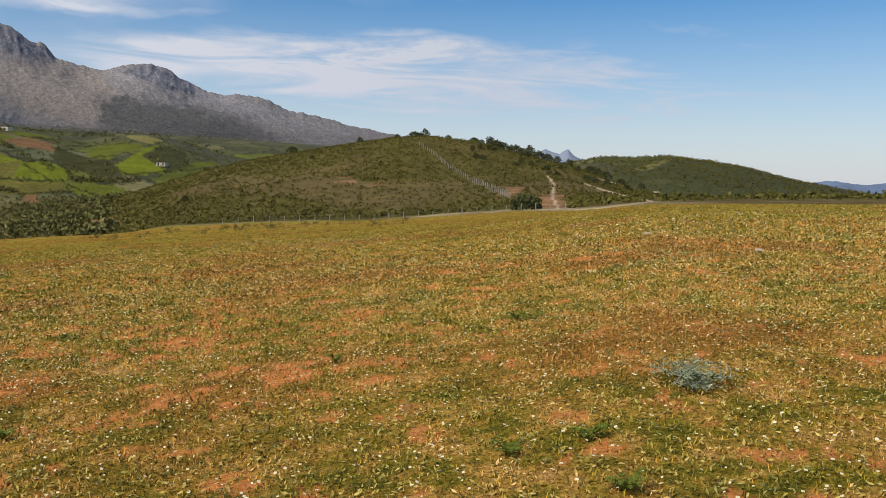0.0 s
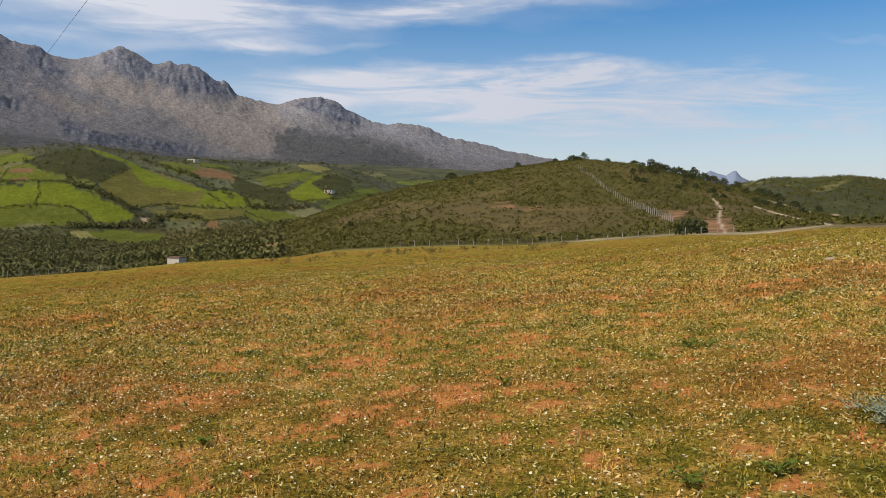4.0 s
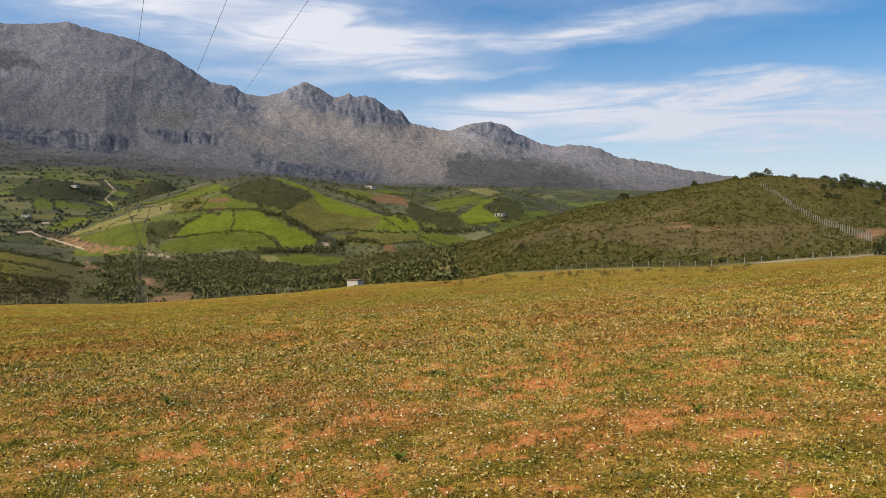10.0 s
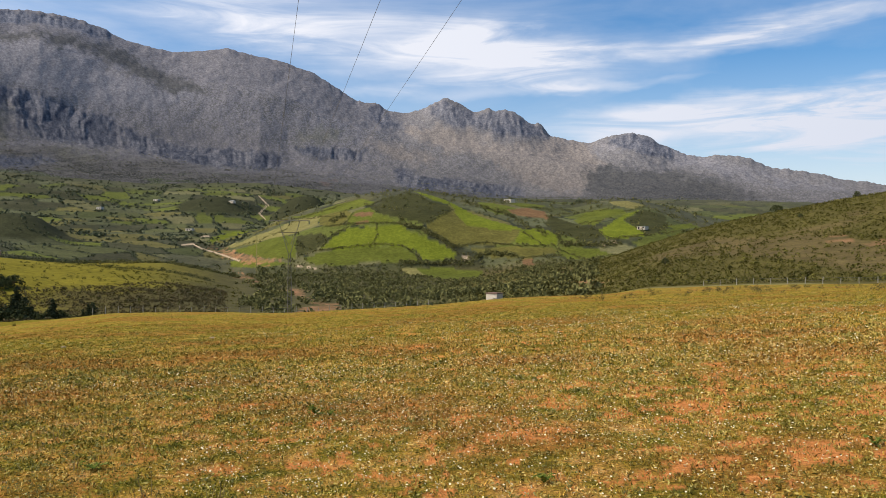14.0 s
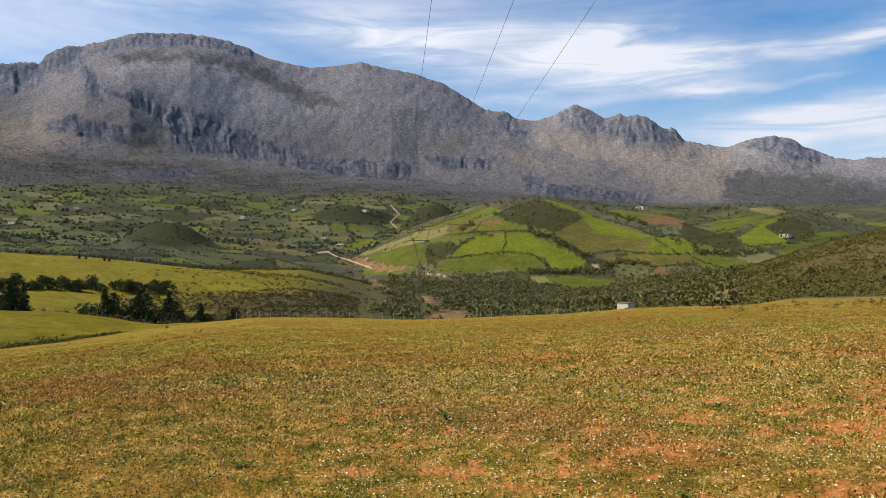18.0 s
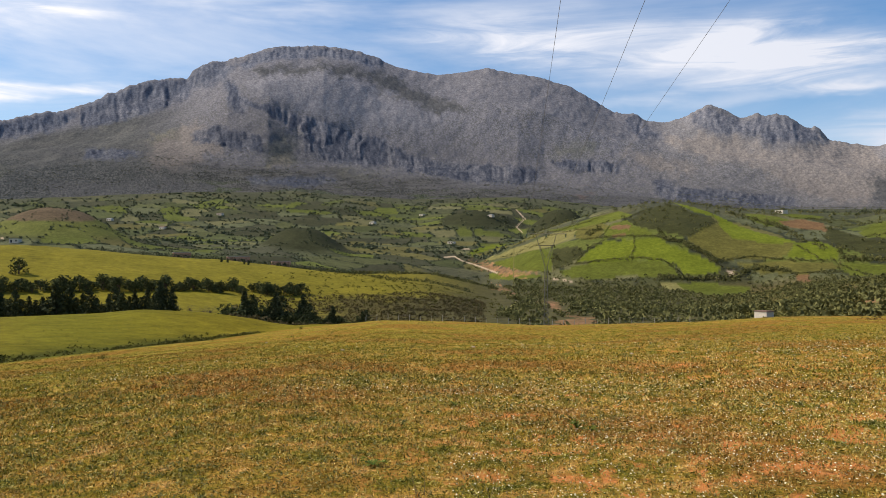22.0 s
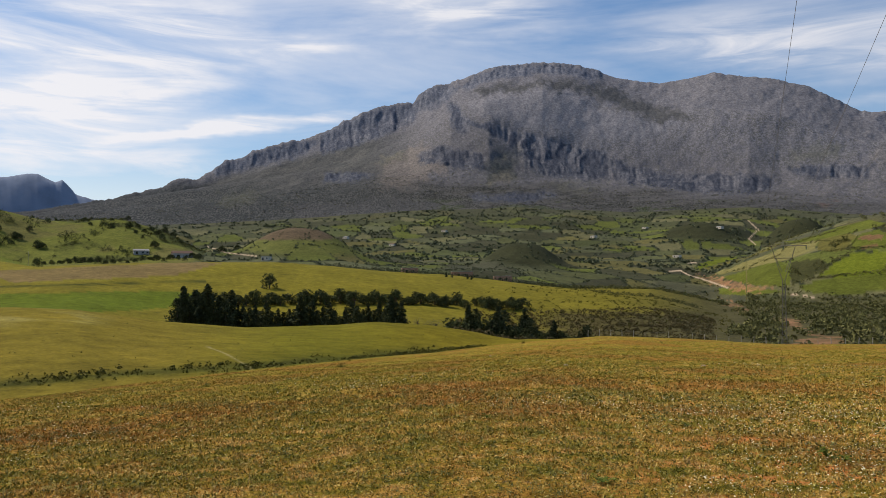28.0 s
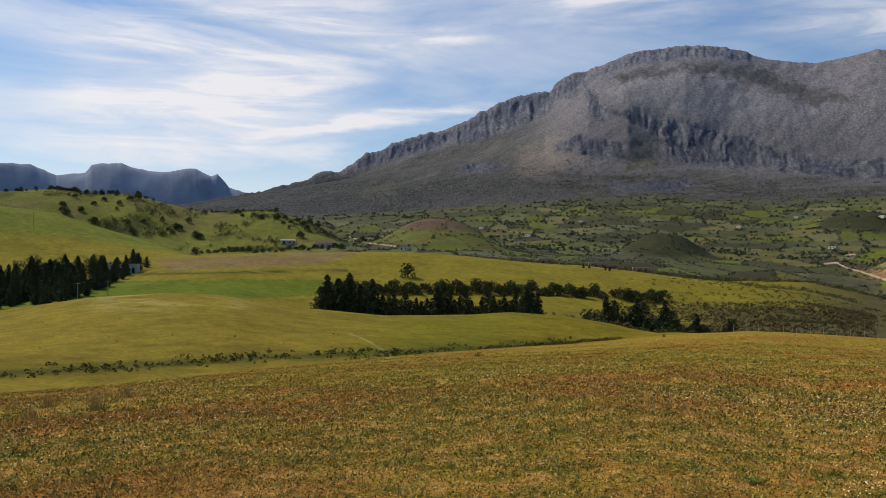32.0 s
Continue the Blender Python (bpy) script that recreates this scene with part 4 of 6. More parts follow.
def cover_mountain(ob, co):
    x, y, z = co.T
    az, r, el = bearings(co)
    n1, n2, patch = fbm(x / 220, y / 220, 4, 101), fbm(x / 500, y / 500, 3, 111), fbm(x / 70, y / 70, 4, 161)
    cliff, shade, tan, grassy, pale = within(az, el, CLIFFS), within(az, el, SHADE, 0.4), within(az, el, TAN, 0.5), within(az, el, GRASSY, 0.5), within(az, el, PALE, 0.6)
    c = np.tile(np.array([[0.27, 0.247, 0.232]]), (len(co), 1))
    c = blend(c, (0.235, 0.214, 0.198), step(n1, 0.0, 0.7) * 0.7)
    c = blend(c, (0.29, 0.262, 0.228), 0.7 * (1 - step(az, -2, 4)))
    # scrub thickens towards the foot
    low = 1 - step(el - CLIFF_LOW(az) + 0.35 * n1, -0.9, 0.4)
    c = blend(c, (0.115, 0.104, 0.084), low * 0.85)
    c = blend(c, (0.075, 0.071, 0.055), low * 0.8 * step(fbm(x / 130, y / 130, 4, 131), -0.2, 0.45))
    bands = fbm(az / 1.3, el / 0.16, 4, 165, 0.65)
    c = blend(c, (0.21, 0.19, 0.15), low * 0.65 * step(bands, 0.15, 0.75))
    c = blend(c, (0.058, 0.058, 0.044), low * 0.7 * step(-bands, 0.1, 0.7))
    c = blend(c, (0.10, 0.12, 0.04), low * 0.7 * step(-patch, 0.45, 0.7) * (1 - step(el - FOOT(az), 0.4, 1.0)))
    left = step(az, 31, 37) * (1 - step(el - 0.86 * SKYLINE(az) + 0.4 * n1, -0.6, 0.3))
    c = blend(c, (0.105, 0.102, 0.082), left * 0.85)
    c = blend(c, (0.19, 0.175, 0.14), left * 0.7 * step(patch, 0.15, 0.6))
    c = blend(c, (0.07, 0.074, 0.064), step(az, 30, 44) * (1 - step(el + 0.4 * n1 - 0.05 * (45 - az), 5.4, 6.6)) * 0.85)
    c = blend(c, (0.37, 0.30, 0.225), tan * 0.65)
    c = blend(c, (0.37, 0.34, 0.315), pale * (0.35 + 0.35 * (1 - step(az, 2, 8))))
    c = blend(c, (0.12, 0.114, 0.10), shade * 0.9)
    # blue-grey cliffs: haze and the steep faces' shade are put into the colour
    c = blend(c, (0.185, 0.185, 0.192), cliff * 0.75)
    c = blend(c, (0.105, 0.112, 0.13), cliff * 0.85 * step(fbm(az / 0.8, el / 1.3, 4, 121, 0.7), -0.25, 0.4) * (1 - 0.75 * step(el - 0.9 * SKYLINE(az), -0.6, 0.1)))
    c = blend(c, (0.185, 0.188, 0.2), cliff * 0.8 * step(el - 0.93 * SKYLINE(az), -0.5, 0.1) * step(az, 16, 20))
    c = blend(c, (0.2, 0.19, 0.11), grassy * 0.5)
    c = blend(c, (0.26, 0.17, 0.12), 0.7 * step(1 - np.hypot((az - 5.0) / 0.9, (el - 4.6) / 0.7), 0.1, 0.5) * step(patch, -0.2, 0.2))
    # a bluish haze tint is multiplied into the colour; darker towards the foot
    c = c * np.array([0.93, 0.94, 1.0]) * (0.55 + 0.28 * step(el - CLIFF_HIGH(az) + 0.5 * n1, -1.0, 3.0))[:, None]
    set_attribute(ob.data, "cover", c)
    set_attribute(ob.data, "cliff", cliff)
    set_attribute(ob.data, "grain", np.stack([np.radians(az) * 3000, z * 1.05, r * 0.2], 1))
    set_attribute(ob.data, "scrub", np.clip(0.85 - 0.45 * step(r, 2900, 3400), 0, 1) * (1 - 0.8 * cliff) * (1 - 0.6 * tan) * (1 - 0.65 * pale))

ground, ground_co = sheet("ground", ((BEARINGS, RADII), (FAR_BEARINGS, FAR_RADII)), LAND, True)
cover_ground(ground, ground_co)
tagged(ground, "sloping pasture, scrubland and farmed valley floor", "ground", kind="structure")
HIGH_BEARINGS = np.concatenate([np.arange(-180, -72, 6.0), np.arange(-72, -46, 0.4), np.arange(-46, -20, 0.12), np.arange(-20, 50, 0.08), np.arange(50, 57, 0.12), np.arange(57, 72, 0.4), np.arange(75, 180, 6.0)])
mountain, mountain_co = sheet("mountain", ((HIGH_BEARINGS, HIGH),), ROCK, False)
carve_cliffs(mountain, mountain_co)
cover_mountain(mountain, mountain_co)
tagged(mountain, "bare grey limestone mountain with cliffs and scrub", "mountain", kind="structure")


# ---- far ranges, the blue of haze painted into their colour ----
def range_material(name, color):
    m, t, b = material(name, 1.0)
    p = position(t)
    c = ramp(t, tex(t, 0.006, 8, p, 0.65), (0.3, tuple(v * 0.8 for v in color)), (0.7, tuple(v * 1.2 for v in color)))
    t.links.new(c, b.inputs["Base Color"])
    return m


def far_range(name, text, r, depth, color, label):
    prof = curve(text)
    first, last = [float(q.split(",")[0]) for q in (text.split()[0], text.split()[-1])]
    az = np.arange(first, last + 0.01, 0.08)
    rr = np.linspace(r - depth, r + depth * 0.3, 26)
    x, y = -rr[:, None] * np.sin(np.radians(az)), rr[:, None] * np.cos(np.radians(az))
    top = EYE + r * np.tan(np.radians(prof(az) + 0.025 * fbm(az / 0.7, az * 0, 4, 57, 0.8)))
    body = EYE + r * np.tan(np.radians(np.mean([prof(az + d) for d in np.linspace(-1.2, 1.2, 9)], axis=0)))
    f = np.where(rr < r, step(rr, r - depth * 1.1, r * 1.0) ** 0.8, 1 - 0.8 * (rr - r) / depth)[:, None]
    z = -80 + (np.minimum(body, top + 12) + 80)[None] * f + (top - np.minimum(body, top + 12))[None] * f ** 8 + 13 * ridged(x / 330, y / 330, 5, 15) * f * (1 - 0.85 * np.exp(-((rr[:, None] - r) / 60) ** 2))
    verts = np.stack([x, y, z], -1).reshape(-1, 3)
    n, k = len(rr), len(az)
    idx = np.arange(n * k).reshape(n, k)
    faces = np.stack([idx[:-1, :-1], idx[1:, :-1], idx[1:, 1:], idx[:-1, 1:]], -1).reshape(-1, 4)
    me = bpy.data.meshes.new(name)
    me.from_pydata(verts.tolist(), [], faces.tolist())
    me.shade_smooth()
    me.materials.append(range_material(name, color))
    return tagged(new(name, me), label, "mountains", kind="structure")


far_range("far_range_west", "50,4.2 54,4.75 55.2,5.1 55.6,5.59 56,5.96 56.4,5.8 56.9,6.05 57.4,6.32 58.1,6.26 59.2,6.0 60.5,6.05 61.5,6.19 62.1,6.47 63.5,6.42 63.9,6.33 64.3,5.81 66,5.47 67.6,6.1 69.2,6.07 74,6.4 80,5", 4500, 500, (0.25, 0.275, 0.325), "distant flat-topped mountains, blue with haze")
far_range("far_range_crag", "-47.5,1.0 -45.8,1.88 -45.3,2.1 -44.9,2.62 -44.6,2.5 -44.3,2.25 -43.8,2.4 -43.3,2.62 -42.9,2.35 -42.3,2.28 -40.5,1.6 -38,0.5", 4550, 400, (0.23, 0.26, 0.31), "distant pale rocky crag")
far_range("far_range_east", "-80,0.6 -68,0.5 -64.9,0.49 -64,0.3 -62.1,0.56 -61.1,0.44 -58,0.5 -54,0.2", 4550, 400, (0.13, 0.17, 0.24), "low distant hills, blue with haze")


# ---- plants ----
def leaf_material(name, dark, light, rough=0.7, thin=0.25):
    m, t, b = material(name, rough)
    rnd = node(t, "ShaderNodeNewGeometry").outputs["Random Per Island"]
    p = position(t)
    c = ramp(t, rnd, (0.0, dark), (1.0, light))
    c = mix(t, 0.6, c, ramp(t, tex(t, 0.12, 4, p), (0.3, (0.7, 0.7, 0.7)), (0.7, (1.3, 1.3, 1.2))), "MULTIPLY")
    t.links.new(c, b.inputs["Base Color"])
    return m


LEAF_SCRUB = leaf_material("scrub_leaves", (0.055, 0.053, 0.012), (0.175, 0.15, 0.036))
LEAF_HEATH = leaf_material("heath_leaves", (0.06, 0.05, 0.018), (0.16, 0.12, 0.055))
LEAF_WOOD = leaf_material("woodland_leaves", (0.082, 0.08, 0.028), (0.20, 0.18, 0.062))
# far trees are paler and bluer: haze is mixed into their leaf colour
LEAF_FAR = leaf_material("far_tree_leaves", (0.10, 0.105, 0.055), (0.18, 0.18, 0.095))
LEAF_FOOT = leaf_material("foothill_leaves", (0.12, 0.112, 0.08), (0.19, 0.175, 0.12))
LEAF_CONIFER = leaf_material("conifer_needles", (0.032, 0.038, 0.018), (0.085, 0.092, 0.04))
LEAF_BROAD = leaf_material("broad_leaves", (0.042, 0.048, 0.018), (0.115, 0.12, 0.045))
LEAF_GREY = leaf_material("bare_twigs", (0.09, 0.075, 0.055), (0.19, 0.165, 0.13))
BARK = plain("bark", (0.12, 0.09, 0.065), 0.95, scale=3.0, vary=0.35, bumpy=0.6, dist=0.03)
rng = np.random.default_rng(7)


def quads_mesh(name, corners, mat):
    """One mesh of loose quads (n x 4 x 3) or triangles (n x 3 x 3)."""
    n, k = corners.shape[:2]
    me = bpy.data.meshes.new(name)
    me.vertices.add(n * k), me.vertices.foreach_set("co", corners.astype(np.float32).ravel())
    me.loops.add(n * k), me.loops.foreach_set("vertex_index", np.arange(n * k, dtype=np.int32))
    me.polygons.add(n), me.polygons.foreach_set("loop_start", np.arange(0, n * k, k, dtype=np.int32))
    me.update(calc_edges=True)
    me.materials.append(mat)
    return me


def leaf_quads(centres, sizes, flat=0.6):
    """A ragged leaf spray as a quad turned at random about each centre."""
    n = len(centres)
    u = rng.normal(size=(n, 3))
    u /= np.linalg.norm(u, axis=1)[:, None]
    v = np.cross(u, rng.normal(size=(n, 3)))
    v /= np.linalg.norm(v, axis=1)[:, None]
    s = sizes[:, None]
    a = rng.uniform(0.55, 1.0, (4, n, 1))
    return np.stack([centres + s * u * a[0], centres + s * v * a[1] * flat, centres - s * u * a[2], centres - s * v * a[3] * flat], 1)


def clumps(name, pts, radii, each, mat, label, category, tall=0.8, lift=0.55, leaf=1.0, spread=1.0):
    """Many small bushes or far trees as one object."""
    n = len(pts)
    d = rng.normal(size=(n, each, 3))
    d /= np.linalg.norm(d, axis=2)[:, :, None]
    d *= spread * rng.uniform(0.35, 1.0, (n, each, 1)) ** 0.5
    d[:, :, 2] = np.abs(d[:, :, 2]) * 1.5 - 0.35
    h = radii[:, None, None] * np.array([1, 1, tall])[None, None] * rng.uniform(0.8, 1.25, (n, 1, 3))
    c = pts[:, None] + d * h + np.array([0, 0, 1])[None, None] * (radii * lift * tall * 0.6)[:, None, None]
    s = np.repeat(radii, each) * rng.uniform(0.32, 0.62, n * each) * leaf
    ob = new(name, quads_mesh(name, leaf_quads(c.reshape(-1, 3), s), mat))
    return tagged(ob, label, category, kind="stuff")


def scatter(n, b0, b1, r0, r1, power=1.0):
    """Random ground points in a sector; power 1 is even over the area, lower is denser near by."""
    az = rng.uniform(b0, b1, n)
    u = rng.uniform(0, 1, n)
    r = (r0 ** (1 + power) + u * (r1 ** (1 + power) - r0 ** (1 + power))) ** (1 / (1 + power))
    x, y = -r * np.sin(np.radians(az)), r * np.cos(np.radians(az))
    return np.stack([x, y, ground_z(x, y)], 1)


def clear_of(p, texts):
    az, r, el = bearings(p)
    keep = np.ones(len(p), bool)
    for t in texts:
        keep &= ~inside(az, el, t)
    return p[keep]


open_ground = [t for c, t in PARCELS if c != SCRUB] + list(BARE)
# scrub on the fenced hill
p = scatter(32000, -70, -5, 75, 345)
az, r, el = bearings(p)
keep = (r > EDGE_R(az) * 1.17) & (fbm(p[:, 0] / 30, p[:, 1] / 30, 4, 61) < rng.uniform(0.1, 1.6, len(p)))
for half, text in ROADS:
    keep &= along(az, el, text) > half * 1.2
p = clear_of(p[keep], BARE)
clumps("scrub", p, rng.uniform(0.2, 0.62, len(p)) * rng.uniform(0.6, 1.4, len(p)), 11, LEAF_SCRUB, "low evergreen scrub over the hillside", "scrub", 0.75)
# wooded hollow below the green hill
p = clear_of(scatter(8500, -14, 24, 165, 690), open_ground + ["75,1.6 26,-1 21,-1.5 12.5,-3.1 20,-3.1 24,-3.0 30,-3.6 75,-4"])
az, r, el = bearings(p)
p = p[(az < 10.5 + 1.5 * fbm(p[:, 0] / 20, p[:, 1] / 20, 2, 77)) | (r > 560)]
p = p[(bearings(p)[1] < 620) | (rng.uniform(0, 1, len(p)) < 0.5)]
clumps("woodland", p, rng.uniform(0.6, 1.7, len(p)), 20, LEAF_WOOD, "dense dark evergreen thicket in the hollow", "woodland", 1.0)
# hedges of the green hill: height, line; the tall ones are rows of trees
HEDGES = (
    (1.0, "13.8,0.04 11.6,0.60 9.8,0.99 8.3,1.69 6.8,1.89 5.2,2.40 4.0,2.80"),
    (1.0, "11.5,-0.17 10.0,0.25 7.9,1.10 7.5,1.57 5.6,1.97 4.0,1.89 3.8,2.45"),
    (1.0, "5.4,1.22 3.7,1.42 1.7,1.49 0.1,1.45"),
    (1.0, "6.0,-0.47 3.3,-0.17 1.3,-0.02 -0.3,-0.19 -1.5,-1.12"),
    (1.0, "2.3,2.69 0.9,3.29 -0.9,3.77"),
    (1.0, "-1.9,1.49 -3.9,2.48"),
    (1.0, "-3.9,-0.21 -5.9,0.06 -8.3,-0.15 -11.3,-0.24"),
    (1.0, "-2.3,3.69 -4.7,3.28 -8.3,2.66 -10.3,2.45 -12.3,2.31"),
    (1.0, "-10.3,1.93 -12.7,2.14 -14.7,2.40"),
    (1.0, "-12.7,1.35 -14.3,1.61"),
    (1.0, "-15.5,2.12 -17.2,2.49 -18.6,1.96 -20.5,1.35"),
    (1.0, "5.6,-0.36 5.0,0.39 3.7,1.18"),
    (1.0, "1.7,1.37 1.6,0.70 1.9,-0.02"),
    (1.0, "4.0,1.26 3.3,2.21"),
    (1.0, "0.1,2.05 -0.7,1.09"),
    (1.0, "-8.7,0.85 -10.3,-0.24"),
    (1.0, "-13.9,0.94 -14.7,0.30 -17.2,0.52 -20.1,0.85"),
    (1.0, "-11.5,-0.56 -13.1,-1.17 -15.1,-0.81"),
    (1.0, "-8.3,-1.03 -11.5,-0.88"),
    (2.0, "0.1,1.45 -1.5,1.01 -2.7,0.44 -4.0,-0.41"),
    (2.0, "-4.4,3.00 -6.3,2.47 -8.3,1.86"),
    (2.0, "-8.4,1.70 -9.1,1.05"),
    (2.0, "-9.7,0.97 -10.5,0.56"),
    (2.0, "-11.2,0.56 -11.5,-0.16 -12.9,-0.09 -14.3,-0.18 -15.5,-0.10"),
    (2.0, "0.1,-1.39 -2.3,-1.45 -5.1,-1.42"),
    (2.0, "4.8,1.58 3.8,2.05"),
    (2.0, "-5.1,-1.14 -6.3,-0.74 -8.3,-0.87"),
)
pts = []
for tall, text in HEDGES:
    q = np.array([[float(v) for v in c.split(",")] for c in text.split()])
    for a, b in zip(q, q[1:]):
        for f in np.linspace(0, 1, max(3, int(np.hypot(*(b - a)) * 22))):
            if rng.uniform() < 0.8:
                pts.append((*(a + (b - a) * f + rng.normal(0, 0.035 * tall, 2)), tall))
pts = np.array(pts)
TABLE_B, TABLE_R = np.arange(-24, 16, 0.1), np.linspace(430, 1000, 240)
TABLE_EL = np.degrees(np.arctan2(land(TABLE_B, TABLE_R[:, None]) - EYE, TABLE_R[:, None]))


def sight(b, el, r0, r1=1850.0, n=900):
    """Where the line of sight at a bearing and angle first meets the land beyond r0."""
    r = np.linspace(r0, r1, n)
    z = land_points(np.full(n, float(b)), r)
    hit = np.degrees(np.arctan2(z - EYE, r)) >= el
    return float(r[np.argmax(hit)]) if hit.any() else None


spots, tall = [], []
for b, e, k in pts:
    hit = TABLE_EL[:, int(np.clip(round((b + 24) / 0.1), 0, len(TABLE_B) - 1))] >= e
    if hit.any():
        spots.append((*polar(b, TABLE_R[np.argmax(hit)]), 0)), tall.append(k)
spots, tall = np.array(spots), np.array(tall)
spots[:, 2] = ground_z(spots[:, 0], spots[:, 1])
clumps("hedges", spots, rng.uniform(0.55, 1.25, len(spots)) * tall, 16, LEAF_WOOD, "dark hedges between the fields of the green hill", "hedge", 1.0)
p = clear_of(scatter(900, -22, 14, 620, 960), open_ground)
clumps("hill_trees", p, rng.uniform(1.0, 2.6, len(p)), 14, LEAF_WOOD, "scattered small trees on the green hill", "trees", 1.05)
# hedgerows and trees over the valley floor
p = scatter(42000, -20, 60, 960, 1890)
who, rim = valley_fields(p[:, 0], p[:, 1])
wooded = fbm(p[:, 0] / 70, p[:, 1] / 70, 3, 181)
p = p[(rim < 0.05 + 0.09 * step(wooded, -0.4, 0.6)) | (wooded > rng.uniform(0.5, 1.5, len(p)))]
p = p[:7500]
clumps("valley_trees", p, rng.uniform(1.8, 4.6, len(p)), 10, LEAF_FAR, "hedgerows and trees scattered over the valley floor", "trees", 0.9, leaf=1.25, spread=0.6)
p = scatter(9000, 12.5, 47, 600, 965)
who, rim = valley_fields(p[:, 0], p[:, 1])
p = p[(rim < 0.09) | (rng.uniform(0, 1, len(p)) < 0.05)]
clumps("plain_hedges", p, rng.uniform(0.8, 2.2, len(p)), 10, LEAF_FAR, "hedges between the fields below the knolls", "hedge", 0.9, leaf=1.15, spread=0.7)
p = scatter(3800, 47, 62, 640, 955)
p = p[fbm(p[:, 0] / 45, p[:, 1] / 45, 4, 151) > rng.uniform(0.0, 0.6, len(p))]
clumps("hillside_scrub", p, rng.uniform(0.5, 2.0, len(p)), 12, LEAF_WOOD, "dark scrub in patches over the green hillside", "scrub", 0.9)
# dark groves on the green hillside: how many trees, outline
GROVES = ((45, "61.5,4.55 60.6,4.58 59.6,3.95 58.5,3.53 58.9,3.03 60.1,3.12 61.0,2.87 61.3,3.53"),
          (40, "64.4,2.64 61.8,2.78 61.3,1.87 60.1,1.89 60.1,1.63 61.8,1.75 63.5,2.30"),
          (25, "60.3,2.14 58.7,2.40 58.4,1.73 60.1,1.63"),
          (15, "56.2,2.44 55.1,2.73 54.6,2.24 55.8,1.95"),
          (25, "54.5,2.47 53.6,3.34 52.3,3.64 52.7,3.16 54.0,2.37"),
          (25, "53.8,1.79 52.1,1.61 50.2,1.24 50.2,0.96 52.1,1.11 53.7,1.40"),
          (15, "66.7,4.30 63.8,4.42 63.8,4.28 66.7,4.19"),
          (14, "58.5,3.42 56.6,3.66 56.6,2.90 58.2,2.86"),
          (30, "49.1,2.83 46.7,2.06 46.3,1.47 47.9,1.46 48.9,2.24"))
HILL_B, HILL_R = np.arange(44, 72, 0.1), np.linspace(590, 960, 180)
HILL_EL = np.degrees(np.arctan2(land(HILL_B, HILL_R[:, None]) - EYE, HILL_R[:, None]))
spots = []
for n, text in GROVES:
    q = np.array([[float(v) for v in c.split(",")] for c in text.split()])
    b, e = rng.uniform(q[:, 0].min(), q[:, 0].max(), n * 6), rng.uniform(q[:, 1].min(), q[:, 1].max(), n * 6)
    m = inside(b, e, text)
    for bb, ee in list(zip(b[m], e[m]))[:int(n * 1.6)]:
        hit = HILL_EL[:, int(np.clip(round((bb - 44) / 0.1), 0, len(HILL_B) - 1))] >= ee
        if hit.any():
            spots.append(at(bb, HILL_R[np.argmax(hit)]))
p = np.array(spots)
clumps("hillside_groves", p, rng.uniform(1.2, 2.9, len(p)), 45, LEAF_BROAD, "small groves of dark trees on the green hillside", "trees", 1.25, leaf=0.5)
p = scatter(5200, -30, 58, 1905, 2440)
p = p[fbm(p[:, 0] / 90, p[:, 1] / 90, 4, 171) > rng.uniform(-0.7, 0.5, len(p))]
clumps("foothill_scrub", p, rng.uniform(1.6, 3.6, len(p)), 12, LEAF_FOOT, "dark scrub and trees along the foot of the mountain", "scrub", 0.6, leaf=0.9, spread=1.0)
# bushes on the slope of the broad field
p = scatter(900, 11, 29, 240, 415)
az, r, el = bearings(p)
p = p[(el < -1.0) & (rng.uniform(0, 1, len(p)) < step(-az, -29, -18) + 0.2)]
clumps("field_bushes", p, rng.uniform(0.3, 0.9, len(p)), 10, LEAF_SCRUB, "small bushes dotted over the field", "bushes", 0.7)
p = scatter(4200, 12, 30, 165, 360)
az, r, el = bearings(p)
p = p[el + 0.4 * fbm(p[:, 0] / 16, p[:, 1] / 16, 3, 39) < -2.7 - 0.03 * (az - 20)]
clumps("hollow_scrub", p, rng.uniform(0.3, 0.95, len(p)), 12, LEAF_HEATH, "brownish scrub in the hollow below the field", "scrub", 0.8)
# the shrubby hollow before the second meadow, and dots on the meadow
p = scatter(14000, 27, 72, 48, 125)
az, r, el = bearings(p)
thick = fbm(p[:, 0] / 6, p[:, 1] / 6, 3, 46)
p = p[(r > EDGE_R(az) * 1.02) & (np.abs(el - GULLY(az) - 0.15 * fbm(p[:, 0] / 9, p[:, 1] / 9, 3, 45)) < 0.42 * rng.uniform(0.0, 1.0, len(p)) ** 1.5) & (thick > rng.uniform(-0.9, 0.5, len(p)))]
clumps("gully_shrubs", p, rng.uniform(0.1, 0.34, len(p)), 14, LEAF_SCRUB, "low dark shrubs along the grassy gully", "shrubs", 0.9)
p = scatter(420, 22, 72, 80, 150)
p = p[np.hypot(p[:, 0], p[:, 1]) / EDGE_R(bearings(p)[0]) > 1.25]
clumps("meadow_shrubs", p, rng.uniform(0.06, 0.28, len(p)), 9, LEAF_SCRUB, "small weeds dotted over the second meadow", "weeds", 0.8, leaf=0.6)


# ---- trees as things ----
def part(name, bm, mat, parent, label=""):
    me = bpy.data.meshes.new(name)
    bm.to_mesh(me)
    bm.free()
    me.materials.append(mat)
    ob = new(name, me)
    ob.parent = parent
    return tagged(ob, label) if label else ob


